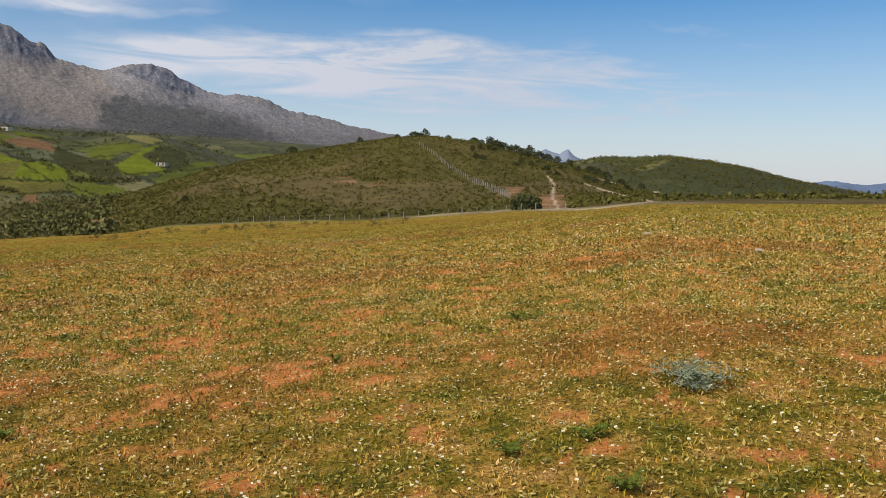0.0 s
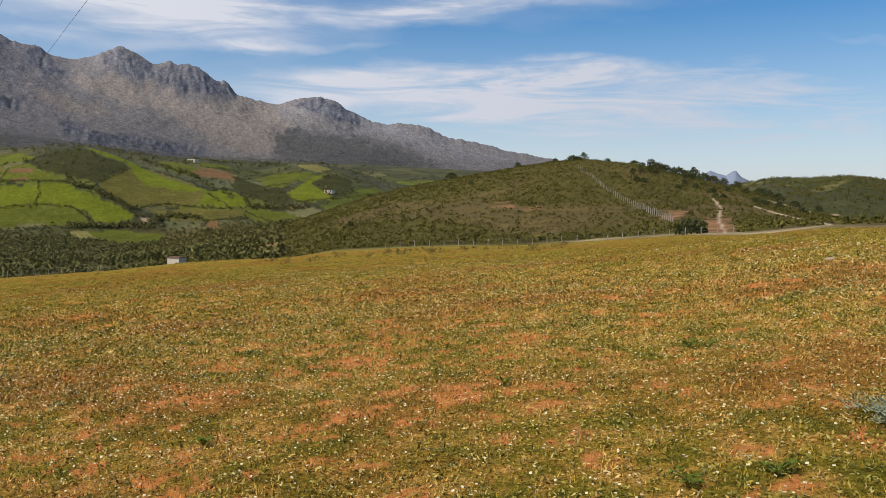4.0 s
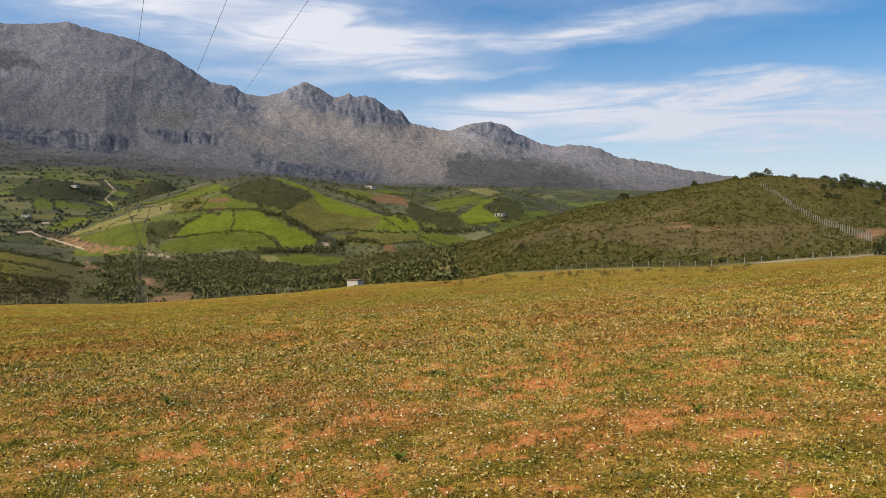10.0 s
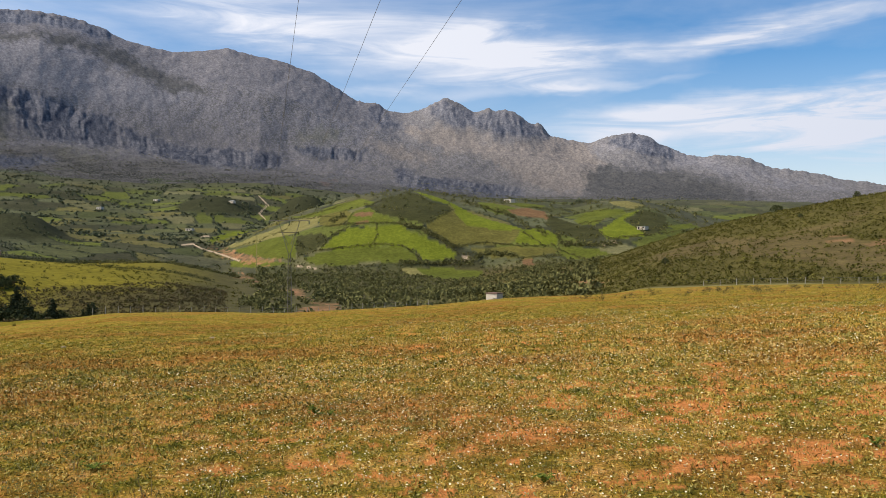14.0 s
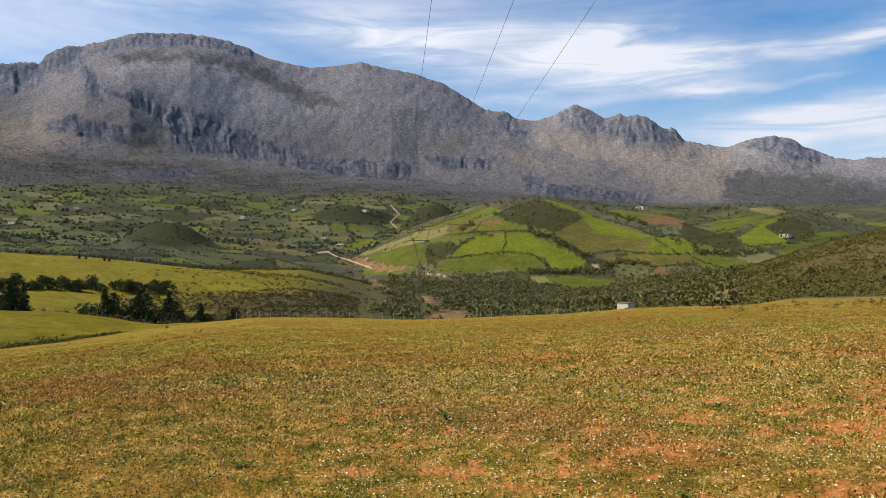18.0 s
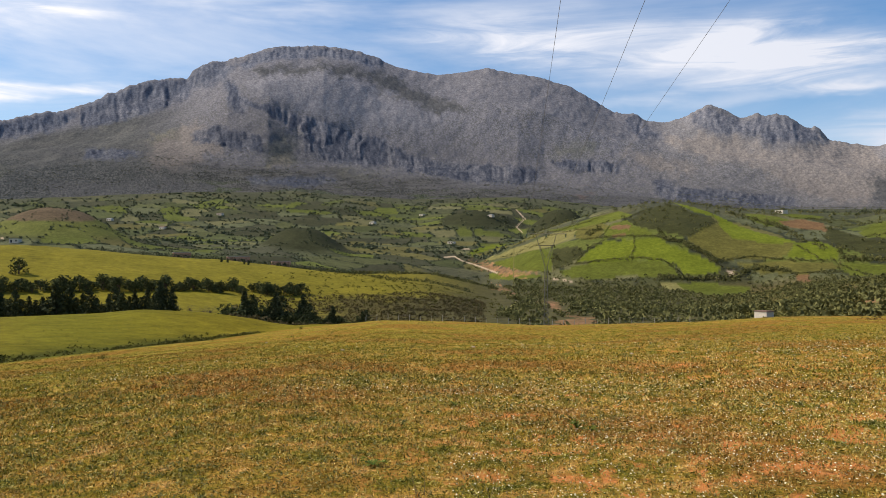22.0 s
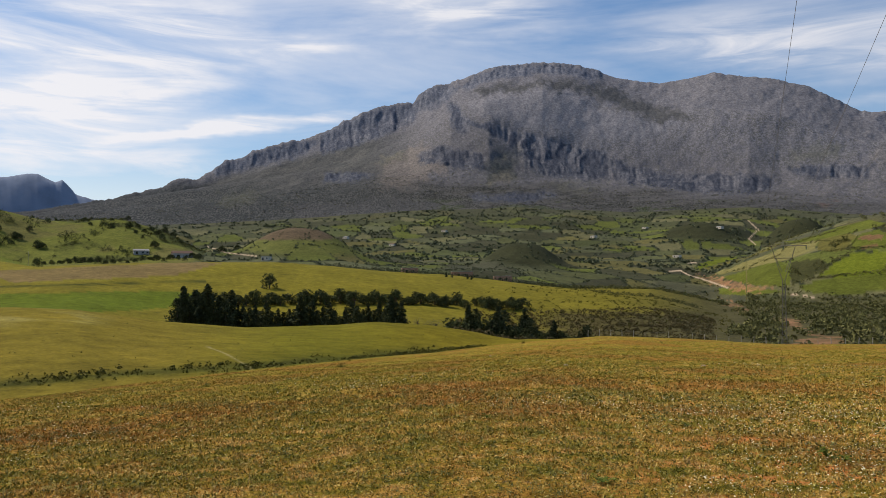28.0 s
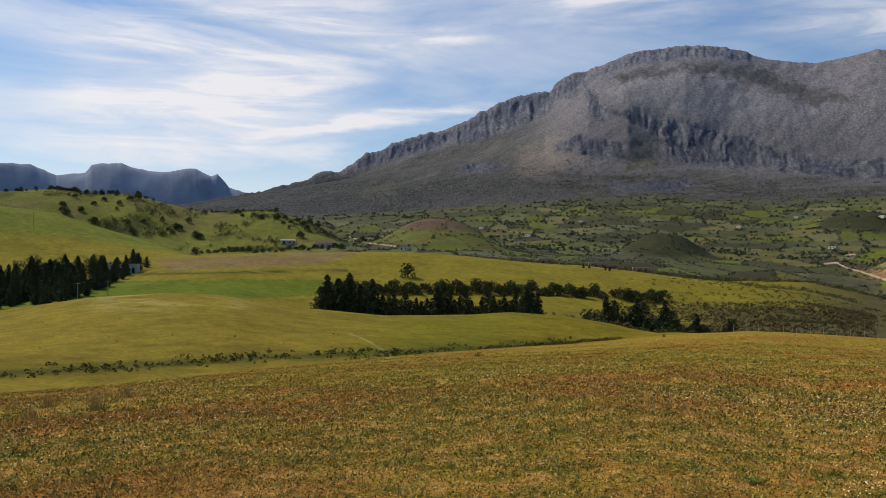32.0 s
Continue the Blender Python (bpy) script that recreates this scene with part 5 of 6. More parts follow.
def part_mesh(name, me, parent, label=""):
    ob = new(name, me)
    ob.parent = parent
    return tagged(ob, label) if label else ob


def tube(bm, path, radii, sides=7):
    """A tapered round limb along a path."""
    rings = []
    for i, (c, rad) in enumerate(zip(path, radii)):
        c = Vector(c)
        d = (Vector(path[min(i + 1, len(path) - 1)]) - Vector(path[max(i - 1, 0)])).normalized()
        a = d.orthogonal().normalized()
        b = d.cross(a)
        rings.append([bm.verts.new(c + rad * (math.cos(2 * math.pi * k / sides) * a + math.sin(2 * math.pi * k / sides) * b)) for k in range(sides)])
    for lo, hi in zip(rings, rings[1:]):
        for k in range(sides):
            bm.faces.new((lo[k], lo[(k + 1) % sides], hi[(k + 1) % sides], hi[k]))
    bm.faces.new(rings[0][::-1]), bm.faces.new(rings[-1])


def conifer(h, w, seed):
    """A dark narrow conifer: trunk, and whorls of drooping sprays with gaps between."""
    g = np.random.default_rng(seed)
    ob = new("conifer_tree")
    bm = bmesh.new()
    tube(bm, [(0, 0, -0.3), (0.05, 0, h * 0.4), (0, 0.04, h * 0.97)], [h * 0.022, h * 0.014, h * 0.003])
    part("trunk", bm, BARK, ob)
    cs, ss = [], []
    z = h * 0.02
    while z < h:
        f = z / h
        reach = w * (min(1.0, (1 - f) * 1.6) ** 0.8 * 0.92 + 0.08) * g.uniform(0.8, 1.2)
        for k in range(13):
            a = g.uniform(0, 2 * math.pi)
            L = reach * g.uniform(0.6, 1.1)
            for q in np.linspace(0.2, 1, 4):
                cs.append((math.cos(a) * L * q, math.sin(a) * L * q, z + L * q * g.uniform(0.0, 0.5)))
                ss.append(g.uniform(0.38, 0.75) * (0.42 + 0.5 * (1 - f)))
        z += h * 0.045
    part_mesh("crown", quads_mesh("crown", leaf_quads(np.array(cs), np.array(ss) * h / 7, 0.5), LEAF_CONIFER), ob)
    return ob


def broadleaf(name, h, w, seed, mat, bare=False):
    """A round-headed tree: trunk, limbs and a lobed crown with gaps."""
    g = np.random.default_rng(seed)
    ob = new(name)
    bm = bmesh.new()
    tube(bm, [(0, 0, -0.3), (0.06, 0.03, h * 0.22), (0, 0, h * 0.42)], [h * 0.04, h * 0.03, h * 0.022])
    cs, ss = [], []
    for k in range(13):
        a, e = 2.4 * k + g.uniform(-0.4, 0.4), -0.15 + 1.45 * ((k + 0.5) / 13) ** 1.1
        tip = Vector((math.cos(a) * math.cos(e) * w, math.sin(a) * math.cos(e) * w, h * 0.20 + math.sin(e) * h * 0.55)) * g.uniform(0.85, 1.0)
        tube(bm, [(0, 0, h * 0.25), tip * 0.5 + Vector((0, 0, h * 0.12)), tip], [h * 0.016, h * 0.01, h * 0.004], 5)
        m = 22 if bare else 60
        d = g.normal(size=(m, 3))
        d /= np.linalg.norm(d, axis=1)[:, None]
        rad = w * g.uniform(0.36, 0.58)
        cs.append(np.array(tip) + d * rad * g.uniform(0.5, 1.05, (m, 1)) * np.array([1, 1, 0.8]))
        ss.append(g.uniform(0.10, 0.2, m) * w * (0.5 if bare else 1))
    part("trunk", bm, BARK, ob)
    part_mesh("crown", quads_mesh("crown", leaf_quads(np.concatenate(cs), np.concatenate(ss), 0.25 if bare else 0.65), mat), ob)
    return ob


def place(ob, b, r, size=1.0, sink=0.0):
    p = at(b, r, -sink)
    return pose(*p, 0, 0, random.uniform(0, 360)) @ Matrix.Scale(size, 4)


def plant(makers, spots, label, category, group):
    """Copies of the makers' trees, one at each (bearing, distance, size)."""
    for i, (b, r, s) in enumerate(spots):
        src = makers[i % len(makers)]
        m = place(src, b, r)
        ob = copy_thing(src, m)
        ob.scale = (s * random.uniform(0.85, 1.15), s * random.uniform(0.85, 1.15), s)
        tagged(ob, label, category, group)
        ob.name = category if category in ("bush", "cypress") else src.name.split(".")[0]


def forget(makers):
    for src in makers:
        for o in (*src.children_recursive, src):
            bpy.data.objects.remove(o)


random.seed(5)
CONIFERS = [conifer(7.0, 1.7, 21), conifer(6.4, 2.0, 22), conifer(7.6, 1.5, 23), conifer(5.4, 1.9, 24)]
BROADS = [broadleaf("broadleaf_tree", 5.2, 2.3, 31, LEAF_BROAD), broadleaf("broadleaf_tree", 4.4, 2.5, 32, LEAF_BROAD), broadleaf("broadleaf_tree", 5.8, 2.0, 33, LEAF_BROAD)]
BARES = [broadleaf("bare_tree", 4.6, 2.1, 41, LEAF_GREY, True), broadleaf("bare_tree", 4.0, 2.3, 42, LEAF_GREY, True)]
row = [(b, 208 + random.uniform(-4, 5), random.uniform(0.8, 1.2) * (1.4 if b > 44 else 1.12)) for b in np.linspace(33.6, 48.9, 40)]
plant(CONIFERS, row, "dark conifer in a row below the meadow", "conifer", "conifer row below the meadow")
row = [(b + random.uniform(-0.2, 0.2), 205 + random.uniform(-5, 6), random.uniform(0.75, 1.25) * (1.15 if b > 23.5 else 0.8)) for b in np.linspace(20.6, 30.0, 30)]
plant(CONIFERS[1:] + BROADS, row, "dark tree in a clump at the meadow's edge", "tree", "clump of trees at the meadow's edge")
row = [(b + random.uniform(-0.3, 0.3), (sight(b, -2.15 - 0.05 * max(0, 34 - b) + random.uniform(-0.15, 0.1), 236, 400, 150) or 300), random.uniform(0.7, 1.25)) for b in np.linspace(25, 47.5, 52)]
plant(BROADS, row, "round dark broadleaf tree behind the conifers", "tree", "broadleaf trees behind the conifers")
plant(BROADS[2:], [(42.8, 330, 1.3), (57.4, 640, 1.5), (24.6, 175, 0.35), (18.5, 150, 0.2)], "lone round-headed tree in the field", "tree", "lone trees in the fields")
row = [(b, 240 + random.uniform(-18, 18), random.uniform(0.7, 1.1)) for b in np.linspace(23.5, 36.5, 30)]
plant(BARES, row, "leafless grey tree among the dark ones", "tree", "leafless trees in the hollow")
# dark wood by the house, conifers close together
row = []
while len(row) < 240:
    b, e = random.uniform(60, 72), random.uniform(-3.6, 0.3)
    if inside(np.array([b]), np.array([e]), "73,-1.3 69.1,-1.2 67.2,-0.7 63.9,-0.5 60.8,0.0 60.3,-0.3 62.6,-1.5 64.9,-2.7 69.1,-3.1 73,-3.2")[0]:
        rr = sight(b, e, 240, 430, 200)
        if rr:
            row.append((b, rr, random.uniform(0.65, 1.1)))
plant(CONIFERS, row, "tall dark conifer in the wood by the house", "conifer", "conifer wood by the house")
spots = []
for text in ("66.6,0.11 64.7,0.26 63.0,0.20 63.2,-1.33 65.2,-2.42 66.6,-2.53", "68.4,-0.18 66.6,0.11 66.6,-2.53 68.4,-2.59"):
    q = np.array([[float(v) for v in c.split(",")] for c in text.split()])
    for b, e in zip(rng.uniform(q[:, 0].min(), q[:, 0].max(), 130), rng.uniform(q[:, 1].min(), q[:, 1].max(), 130)):
        rr = sight(b, e, 240, 430, 120) if inside(np.array([b]), np.array([e]), text)[0] else None
        if rr:
            spots.append(at(b, rr))
p = np.array(spots)
clumps("understorey", p, rng.uniform(1.0, 2.0, len(p)), 70, LEAF_BROAD, "dark broadleaf thicket filling the wood by the house", "thicket", 1.3, leaf=0.4)
# trees on the hill to the left
row = [(random.uniform(48.5, 66), random.uniform(800, 945), random.uniform(0.6, 1.5)) for _ in range(50)]
row += [(random.gauss(65, 2.2), 948 + random.uniform(-25, 4), random.uniform(0.5, 1.2)) for _ in range(34)] + [(b, 700 + random.uniform(-20, 20), random.uniform(0.6, 1.3)) for b in np.linspace(47.5, 57, 22)]
plant(BROADS, row, "tree on the green hillside beyond the house", "tree", "trees on the green hillside")
# line of trees on the skyline of the fenced hill
row = [(b, 331 + random.uniform(-3, 3), s * 1.45) for b, s in ((-32.9, 0.35), (-34.1, 0.5), (-34.9, 0.55), (-34.5, 0.35), (-38.3, 0.5), (-39.5, 0.7), (-39.9, 0.6), (-40.3, 0.65), (-40.9, 0.5), (-41.3, 0.65), (-41.8, 0.6),
       (-42.3, 0.75), (-42.9, 0.6), (-43.5, 0.6), (-44.2, 0.5), (-45.0, 0.5), (-46.5, 0.6), (-47.1, 0.5), (-47.6, 0.55), (-25.6, 0.5), (-30.3, 0.4), (-36.5, 0.35), (-48.6, 0.5), (-50, 0.5))]
plant(BROADS, row, "small dark tree on the crest of the scrub hill", "tree", "trees on the crest of the scrub hill")
row = [(random.uniform(-50, -38), random.uniform(240, 320), random.uniform(0.3, 0.6)) for _ in range(26)] + [(-18.5, 200, 0.35), (-27, 270, 0.3)]
plant(BROADS, row, "small dark tree on the slope of the scrub hill", "tree", "trees on the slope of the scrub hill")
# long hedge of trees behind the broad field
p = np.array([at(float(b), float(438 + rng.uniform(-4, 8))) for b in np.repeat(np.linspace(13, 39, 190), 2) + rng.normal(0, 0.06, 380)])
clumps("hedgerow", p, rng.uniform(0.6, 1.3, len(p)), 60, LEAF_CONIFER, "dark hedgerow of small trees behind the broad field", "hedgerow", 1.35, leaf=0.45)
plant(CONIFERS[:2], [(b, 395, 0.35) for b in (30.4, 30.0, 28.9, 28.6)], "small cypress in the broad field", "cypress", "small cypresses in the broad field")
row = [(b, 1000 + random.uniform(-60, 20), random.uniform(1.0, 2.0)) for b in (38.5, 38.8, 39.1, 37.0, 41, 42, 43.2, 44.0, 45, 46)]
plant(BROADS, row, "tree by the brown knoll", "tree", "trees by the brown knoll")
p = np.array([at(float(rng.uniform(-64, -46)), float(940 + rng.uniform(-120, 8))) for _ in range(34)])
clumps("far_hill_trees", p, rng.uniform(1.2, 2.6, len(p)), 60, LEAF_BROAD, "small trees on the far scrub hill", "trees", 1.1, leaf=0.45)
p = scatter(5000, -70, -43, 560, 955)
clumps("far_scrub", p, rng.uniform(0.8, 2.2, len(p)), 9, LEAF_SCRUB, "evergreen scrub over the far hill", "scrub", 0.7)
LOW = [broadleaf("bush", 1.9, 1.75, 35, LEAF_BROAD)]
plant(LOW, [(-42.25, 98, 1.0)], "dense round dark-green bush beside the gravel track", "bush", "")
forget(CONIFERS + BARES + BROADS + LOW)


# ---- pylon, wires, fences, buildings ----
STEEL = plain("galvanised_steel", (0.19, 0.17, 0.14), 0.7, 0.3, 2.0, 0.2)
WIRE = plain("dark_wire", (0.16, 0.16, 0.165), 0.5, 0.6, 2.0, 0.1)
GLASS_GREEN = plain("insulator_glass", (0.10, 0.16, 0.13), 0.15, 0.0, 9.0, 0.2)
TIMBER = plain("weathered_timber", (0.34, 0.30, 0.24), 0.9, 0.0, 6.0, 0.3, 0.4, 0.01)
CONCRETE = plain("pale_concrete", (0.40, 0.37, 0.33), 0.9, 0.0, 3.0, 0.18, 0.3, 0.01)
LIME = plain("limewash", (0.66, 0.55, 0.41), 0.9, 0.0, 1.2, 0.12, 0.2, 0.01)
TILE = plain("clay_tiles", (0.22, 0.135, 0.095), 0.9, 0.0, 2.5, 0.3, 0.5, 0.03)
# darkness inside doorways and windows, given as colour on solid blocks
DARK = plain("dark_opening", (0.03, 0.028, 0.025), 0.8, 0.0, 3.0, 0.2)
STONE = plain("field_stone", (0.42, 0.31, 0.19), 0.95, 0.0, 7.0, 0.25, 0.6, 0.02)


def bar(bm, a, b, w):
    """A straight square bar."""
    a, b = Vector(a), Vector(b)
    d = (b - a).normalized()
    u = d.orthogonal().normalized() * w / 2
    v = d.cross(u).normalized() * w / 2
    r = [[bm.verts.new(c + s * u + t * v) for s, t in ((1, 1), (-1, 1), (-1, -1), (1, -1))] for c in (a, b)]
    for k in range(4):
        bm.faces.new((r[0][k], r[0][(k + 1) % 4], r[1][(k + 1) % 4], r[1][k]))
    bm.faces.new(r[0][::-1]), bm.faces.new(r[1])


def block(bm, x0, y0, z0, x1, y1, z1):
    c = [bm.verts.new((x, y, z)) for z in (z0, z1) for x, y in ((x0, y0), (x1, y0), (x1, y1), (x0, y1))]
    for f in ((3, 2, 1, 0), (4, 5, 6, 7), (0, 1, 5, 4), (1, 2, 6, 5), (2, 3, 7, 6), (3, 0, 4, 7)):
        bm.faces.new([c[i] for i in f])


H = 13.8
ARMS = ((-2.9, H - 0.3), (0.0, H - 0.3), (2.9, H - 0.3))


def pylon():
    """A slim lattice mast that forks into a Y under a long cross-arm."""
    ob = new("pylon")
    bm = bmesh.new()
    top = H * 0.66
    for sx in (-1, 1):
        for sy in (-1, 1):
            bar(bm, (0.34 * sx, 0.34 * sy, -0.4), (0.17 * sx, 0.17 * sy, top), 0.06)
    n = 16
    for k in range(n):
        z0, z1 = top * k / n, top * (k + 1) / n
        w0, w1 = 0.34 - 0.17 * k / n, 0.34 - 0.17 * (k + 1) / n
        s = 1 if k % 2 else -1
        for sy in (-1, 1):
            bar(bm, (-w0 * s, w0 * sy, z0), (w1 * s, w1 * sy, z1), 0.035)
            bar(bm, (w0 * sy, -w0 * s, z0), (w1 * sy, w1 * s, z1), 0.05)
    part("mast", bm, STEEL, ob)
    for sx in (-1, 1):
        bm = bmesh.new()
        for sy in (-1, 1):
            bar(bm, (0.2 * sx, 0.2 * sy, top), (1.55 * sx, 0.14 * sy, H), 0.055)
            bar(bm, (0.2 * sx, 0.2 * sy, top + 1.1), (0.95 * sx, 0.14 * sy, H - 1.7), 0.05)
        for k in range(6):
            f = k / 6
            bar(bm, ((0.2 + 1.35 * f) * sx, 0.15, top + (H - top) * f), ((0.2 + 1.35 * (f + 0.16)) * sx, -0.15, top + (H - top) * (f + 0.16)), 0.04)
        part("fork", bm, STEEL, ob)
    bm = bmesh.new()
    for sy in (-1, 1):
        bar(bm, (-3.0, 0.16 * sy, H), (3.0, 0.16 * sy, H), 0.06)
        bar(bm, (-1.2, 0.14 * sy, H - 1.7), (1.2, 0.14 * sy, H - 1.7), 0.07)
    for k in range(16):
        bar(bm, (-3.0 + 0.375 * k, -0.16 if k % 2 else 0.16, H), (-2.625 + 0.375 * k, 0.16 if k % 2 else -0.16, H), 0.045)
    part("crossarm", bm, STEEL, ob)
    for x, z in ARMS:
        bm = bmesh.new()
        tube(bm, [(x, 0, H - 0.02), (x, 0, z - 0.25)], [0.05, 0.05], 8)
        for k in range(3):
            tube(bm, [(x, 0, H - 0.08 - 0.14 * k), (x, 0, H - 0.12 - 0.14 * k)], [0.13, 0.08], 10)
        part("insulator", bm, GLASS_GREEN, ob)
    return ob


# the line runs from the pylon at the pasture's edge over the viewer to a second one behind
FOOT_A = at(7.75, 121.0)
FOOT_B = Vector((8.2, -22.0, 0))
FOOT_B.z = float(ground_z(FOOT_B.x, FOOT_B.y)[0])
PYLON = pylon()
PYLON.matrix_basis = pose(*FOOT_A, 0, 0, 7.3)
tagged(PYLON, "slim lattice steel pylon with a forked top at the pasture's edge", "pylon", "pylons of the power line")
second = copy_thing(PYLON, pose(FOOT_B.x, FOOT_B.y, FOOT_B.z, 0, 0, 7.3))
tagged(second, "slim lattice steel pylon farther along the same power line")
for x, z in ARMS:
    a = PYLON.matrix_basis @ Vector((x, 0, z - 0.25))
    b = second.matrix_basis @ Vector((x * 1.0, 0, z - 0.25))
    bm = bmesh.new()
    pts = [a.lerp(b, k / 60) - Vector((0, 0, 4 * 0.2 * (k / 60) * (1 - k / 60))) for k in range(61)]
    tube(bm, pts, [0.008] * 61, 6)
    me = bpy.data.meshes.new("power_wire")
    bm.to_mesh(me), bm.free()
    me.materials.append(WIRE)
    tagged(new("power_wire", me), "thin dark overhead power wire between two pylons", "wire", "wires of the power line")


def post_mesh(h, w, seed):
    g = random.Random(seed)
    bm = bmesh.new()
    tube(bm, [(0, 0, -0.25), (g.uniform(-0.02, 0.02), 0, h * 0.5), (g.uniform(-0.05, 0.05), g.uniform(-0.03, 0.03), h)], [w, w * 0.95, w * 0.8], 7)
    me = bpy.data.meshes.new("post")
    bm.to_mesh(me), bm.free()
    return me


def fence(spots, mat, h, w, label, wires=2):
    """Posts on the ground with strands between them."""
    ob = new("fence")
    variants = [post_mesh(h, w, k) for k in range(3)]
    for me in variants:
        me.materials.append(mat)
    tops = []
    for i, (b, r) in enumerate(spots):
        p = at(b, r)
        q = part_mesh("post", variants[i % 3], ob)
        q.matrix_basis = pose(*p, random.uniform(-4, 4), random.uniform(-4, 4), random.uniform(0, 360)) @ Matrix.Scale(random.uniform(0.8, 1.1), 4)
        tops.append(p)
    for k in range(wires):
        bm = bmesh.new()
        tube(bm, [p + Vector((0, 0, h * (0.85 - 0.35 * k))) for p in tops], [0.008] * len(tops), 4)
        part("strand", bm, WIRE, ob)
    return tagged(ob, label, "fence")


fence([(b, float(EDGE_R(b)) * 1.02) for b in np.linspace(-45.0, -21, 24)], TIMBER, 0.85, 0.05, "grey post-and-wire fence along the pasture's edge")
fence([(b, float(EDGE_R(b)) * 1.012) for b in np.linspace(-2, 20.5, 30)], TIMBER, 1.15, 0.05, "wire fence with thin timber posts below the pasture")
line = []
for k in range(52):
    f = k / 51
    b = float(np.interp(f, (0, 0.14, 0.34, 0.56, 0.8, 1), (-34.5, -35.5, -36.5, -38.0, -39.6, -41.0)))
    e = float(np.interp(f, (0, 0.14, 0.34, 0.56, 0.8, 1), (2.73, 2.07, 1.21, 0.31, -0.38, -0.92)))
    rr = sight(b, e, 112, 330, 300)
    if rr:
        line.append((b, rr))
fence(line, TIMBER, 1.5, 0.09, "white-topped fence climbing the scrub hill")


def house(name, w, d, h, roof, wall_mat, roof_mat, doors, label, category="house"):
    """A plain farm building: walls, a roof, and dark blocks on the front as doors and windows."""
    ob = new(name)
    bm = bmesh.new()
    block(bm, -w / 2, -d / 2, -0.6, w / 2, d / 2, h)
    part("wall", bm, wall_mat, ob)
    bm = bmesh.new()
    if roof > 0.3:
        v = [bm.verts.new(c) for c in ((-w / 2 - 0.3, -d / 2 - 0.4, h), (w / 2 + 0.3, -d / 2 - 0.4, h), (w / 2 + 0.3, d / 2 + 0.4, h), (-w / 2 - 0.3, d / 2 + 0.4, h), (-w / 2 - 0.3, 0, h + roof), (w / 2 + 0.3, 0, h + roof))]
        for f in ((0, 1, 5, 4), (2, 3, 4, 5), (1, 2, 5), (3, 0, 4), (3, 2, 1, 0)):
            bm.faces.new([v[i] for i in f])
    else:
        block(bm, -w / 2 - 0.15, -d / 2 - 0.15, h, w / 2 + 0.15, d / 2 + 0.15, h + 0.18)
    part("roof", bm, roof_mat, ob)
    for x, z0, ww, hh in doors:
        bm = bmesh.new()
        block(bm, x - ww / 2, -d / 2 - 0.03, z0, x + ww / 2, -d / 2 + 0.08, z0 + hh)
        part("door" if z0 < 0.1 else "window", bm, DARK, ob)
        if z0 > 0.1:
            bm = bmesh.new()
            block(bm, x - ww / 2 - 0.1, -d / 2 - 0.1, z0 - 0.1, x + ww / 2 + 0.1, -d / 2 + 0.02, z0)
            part("sill", bm, CONCRETE, ob)
    return tagged(ob, label, category)


def stand(ob, b, r, turn=0.0):
    p = at(b, r)
    ob.matrix_basis = pose(*p, 0, 0, b + turn)
    return ob


stand(house("shed", 3.2, 2.4, 3.0, 0, LIME, TILE, [(1.2, 0, 1.1, 1.9)], "small white flat-roofed shed beyond the pasture", "shed"), -6.7, 192, -38)
stand(house("farmhouse", 11, 6, 3.6, 0, CONCRETE, TILE, [(-3.6, 0, 1.3, 2.1), (-1, 0.9, 1.2, 1.1), (2.2, 0.9, 1.2, 1.1), (4.2, 0, 1.0, 2.1)], "grey flat-roofed house beside the dark wood"), 61.9, 352, -14)
stand(house("farmhouse", 13, 6, 3.4, 1.4, CONCRETE, CONCRETE, [(-4, 0, 1.6, 2.4), (1, 1, 1.6, 1.4), (5, 1, 1.6, 1.4)], "white farmhouse with a shallow roof beyond the broad field"), 51.2, 770, 8)
stand(house("barn", 17, 8, 4, 2.4, CONCRETE, TILE, [(-4, 0, 2.6, 2.8), (3, 1.4, 1.4, 1.2)], "long grey barn with a brown pitched roof", "barn"), 48.6, 742, 14)
for b, r0, w, hh, tag in ((33.0, 430, 9, 3.0, "pink-walled"), (29.3, 430, 12, 3.2, "pink-walled"), (26.4, 430, 10, 3.0, "pink-walled")):
    m = plain("clay_wall", (0.42, 0.24, 0.17), 0.95, 0.0, 1.0, 0.2)
    stand(house("house", w, 6, hh, 0, m, CONCRETE, [(-2, 0, 1.2, 2.0), (1.8, 1, 1, 1)], "low clay-coloured house half hidden behind the hedge"), b, 455, 5)
for b, e, w, s in ((2.6, 3.55, 16, 3.6), (11.6, 2.9, 14, 3.4), (14.4, 1.0, 13, 3.0), (-17.0, -0.15, 9, 2.4), (34.2, 1.9, 16, 3.4), (37.5, 2.4, 14, 3.2), (30.5, 2.9, 15, 3.2), (20.0, 2.4, 14, 3.0), (-7.8, 2.95, 12, 3.0), (43.0, 0.9, 10, 3.2), (16.5, 3.0, 13, 3.0)):
    rr = sight(b, e, 700, 1880, 500)
    if rr:
        stand(house("house", w * 0.8, 7, s, 1.2 if w > 13.5 else 0, LIME, TILE if w > 14.5 else CONCRETE, [(-2, 0, 1.4, 2.2), (2, 1, 1.3, 1.2)], "small white house among the valley fields"), b, rr, random.uniform(-55, -15))


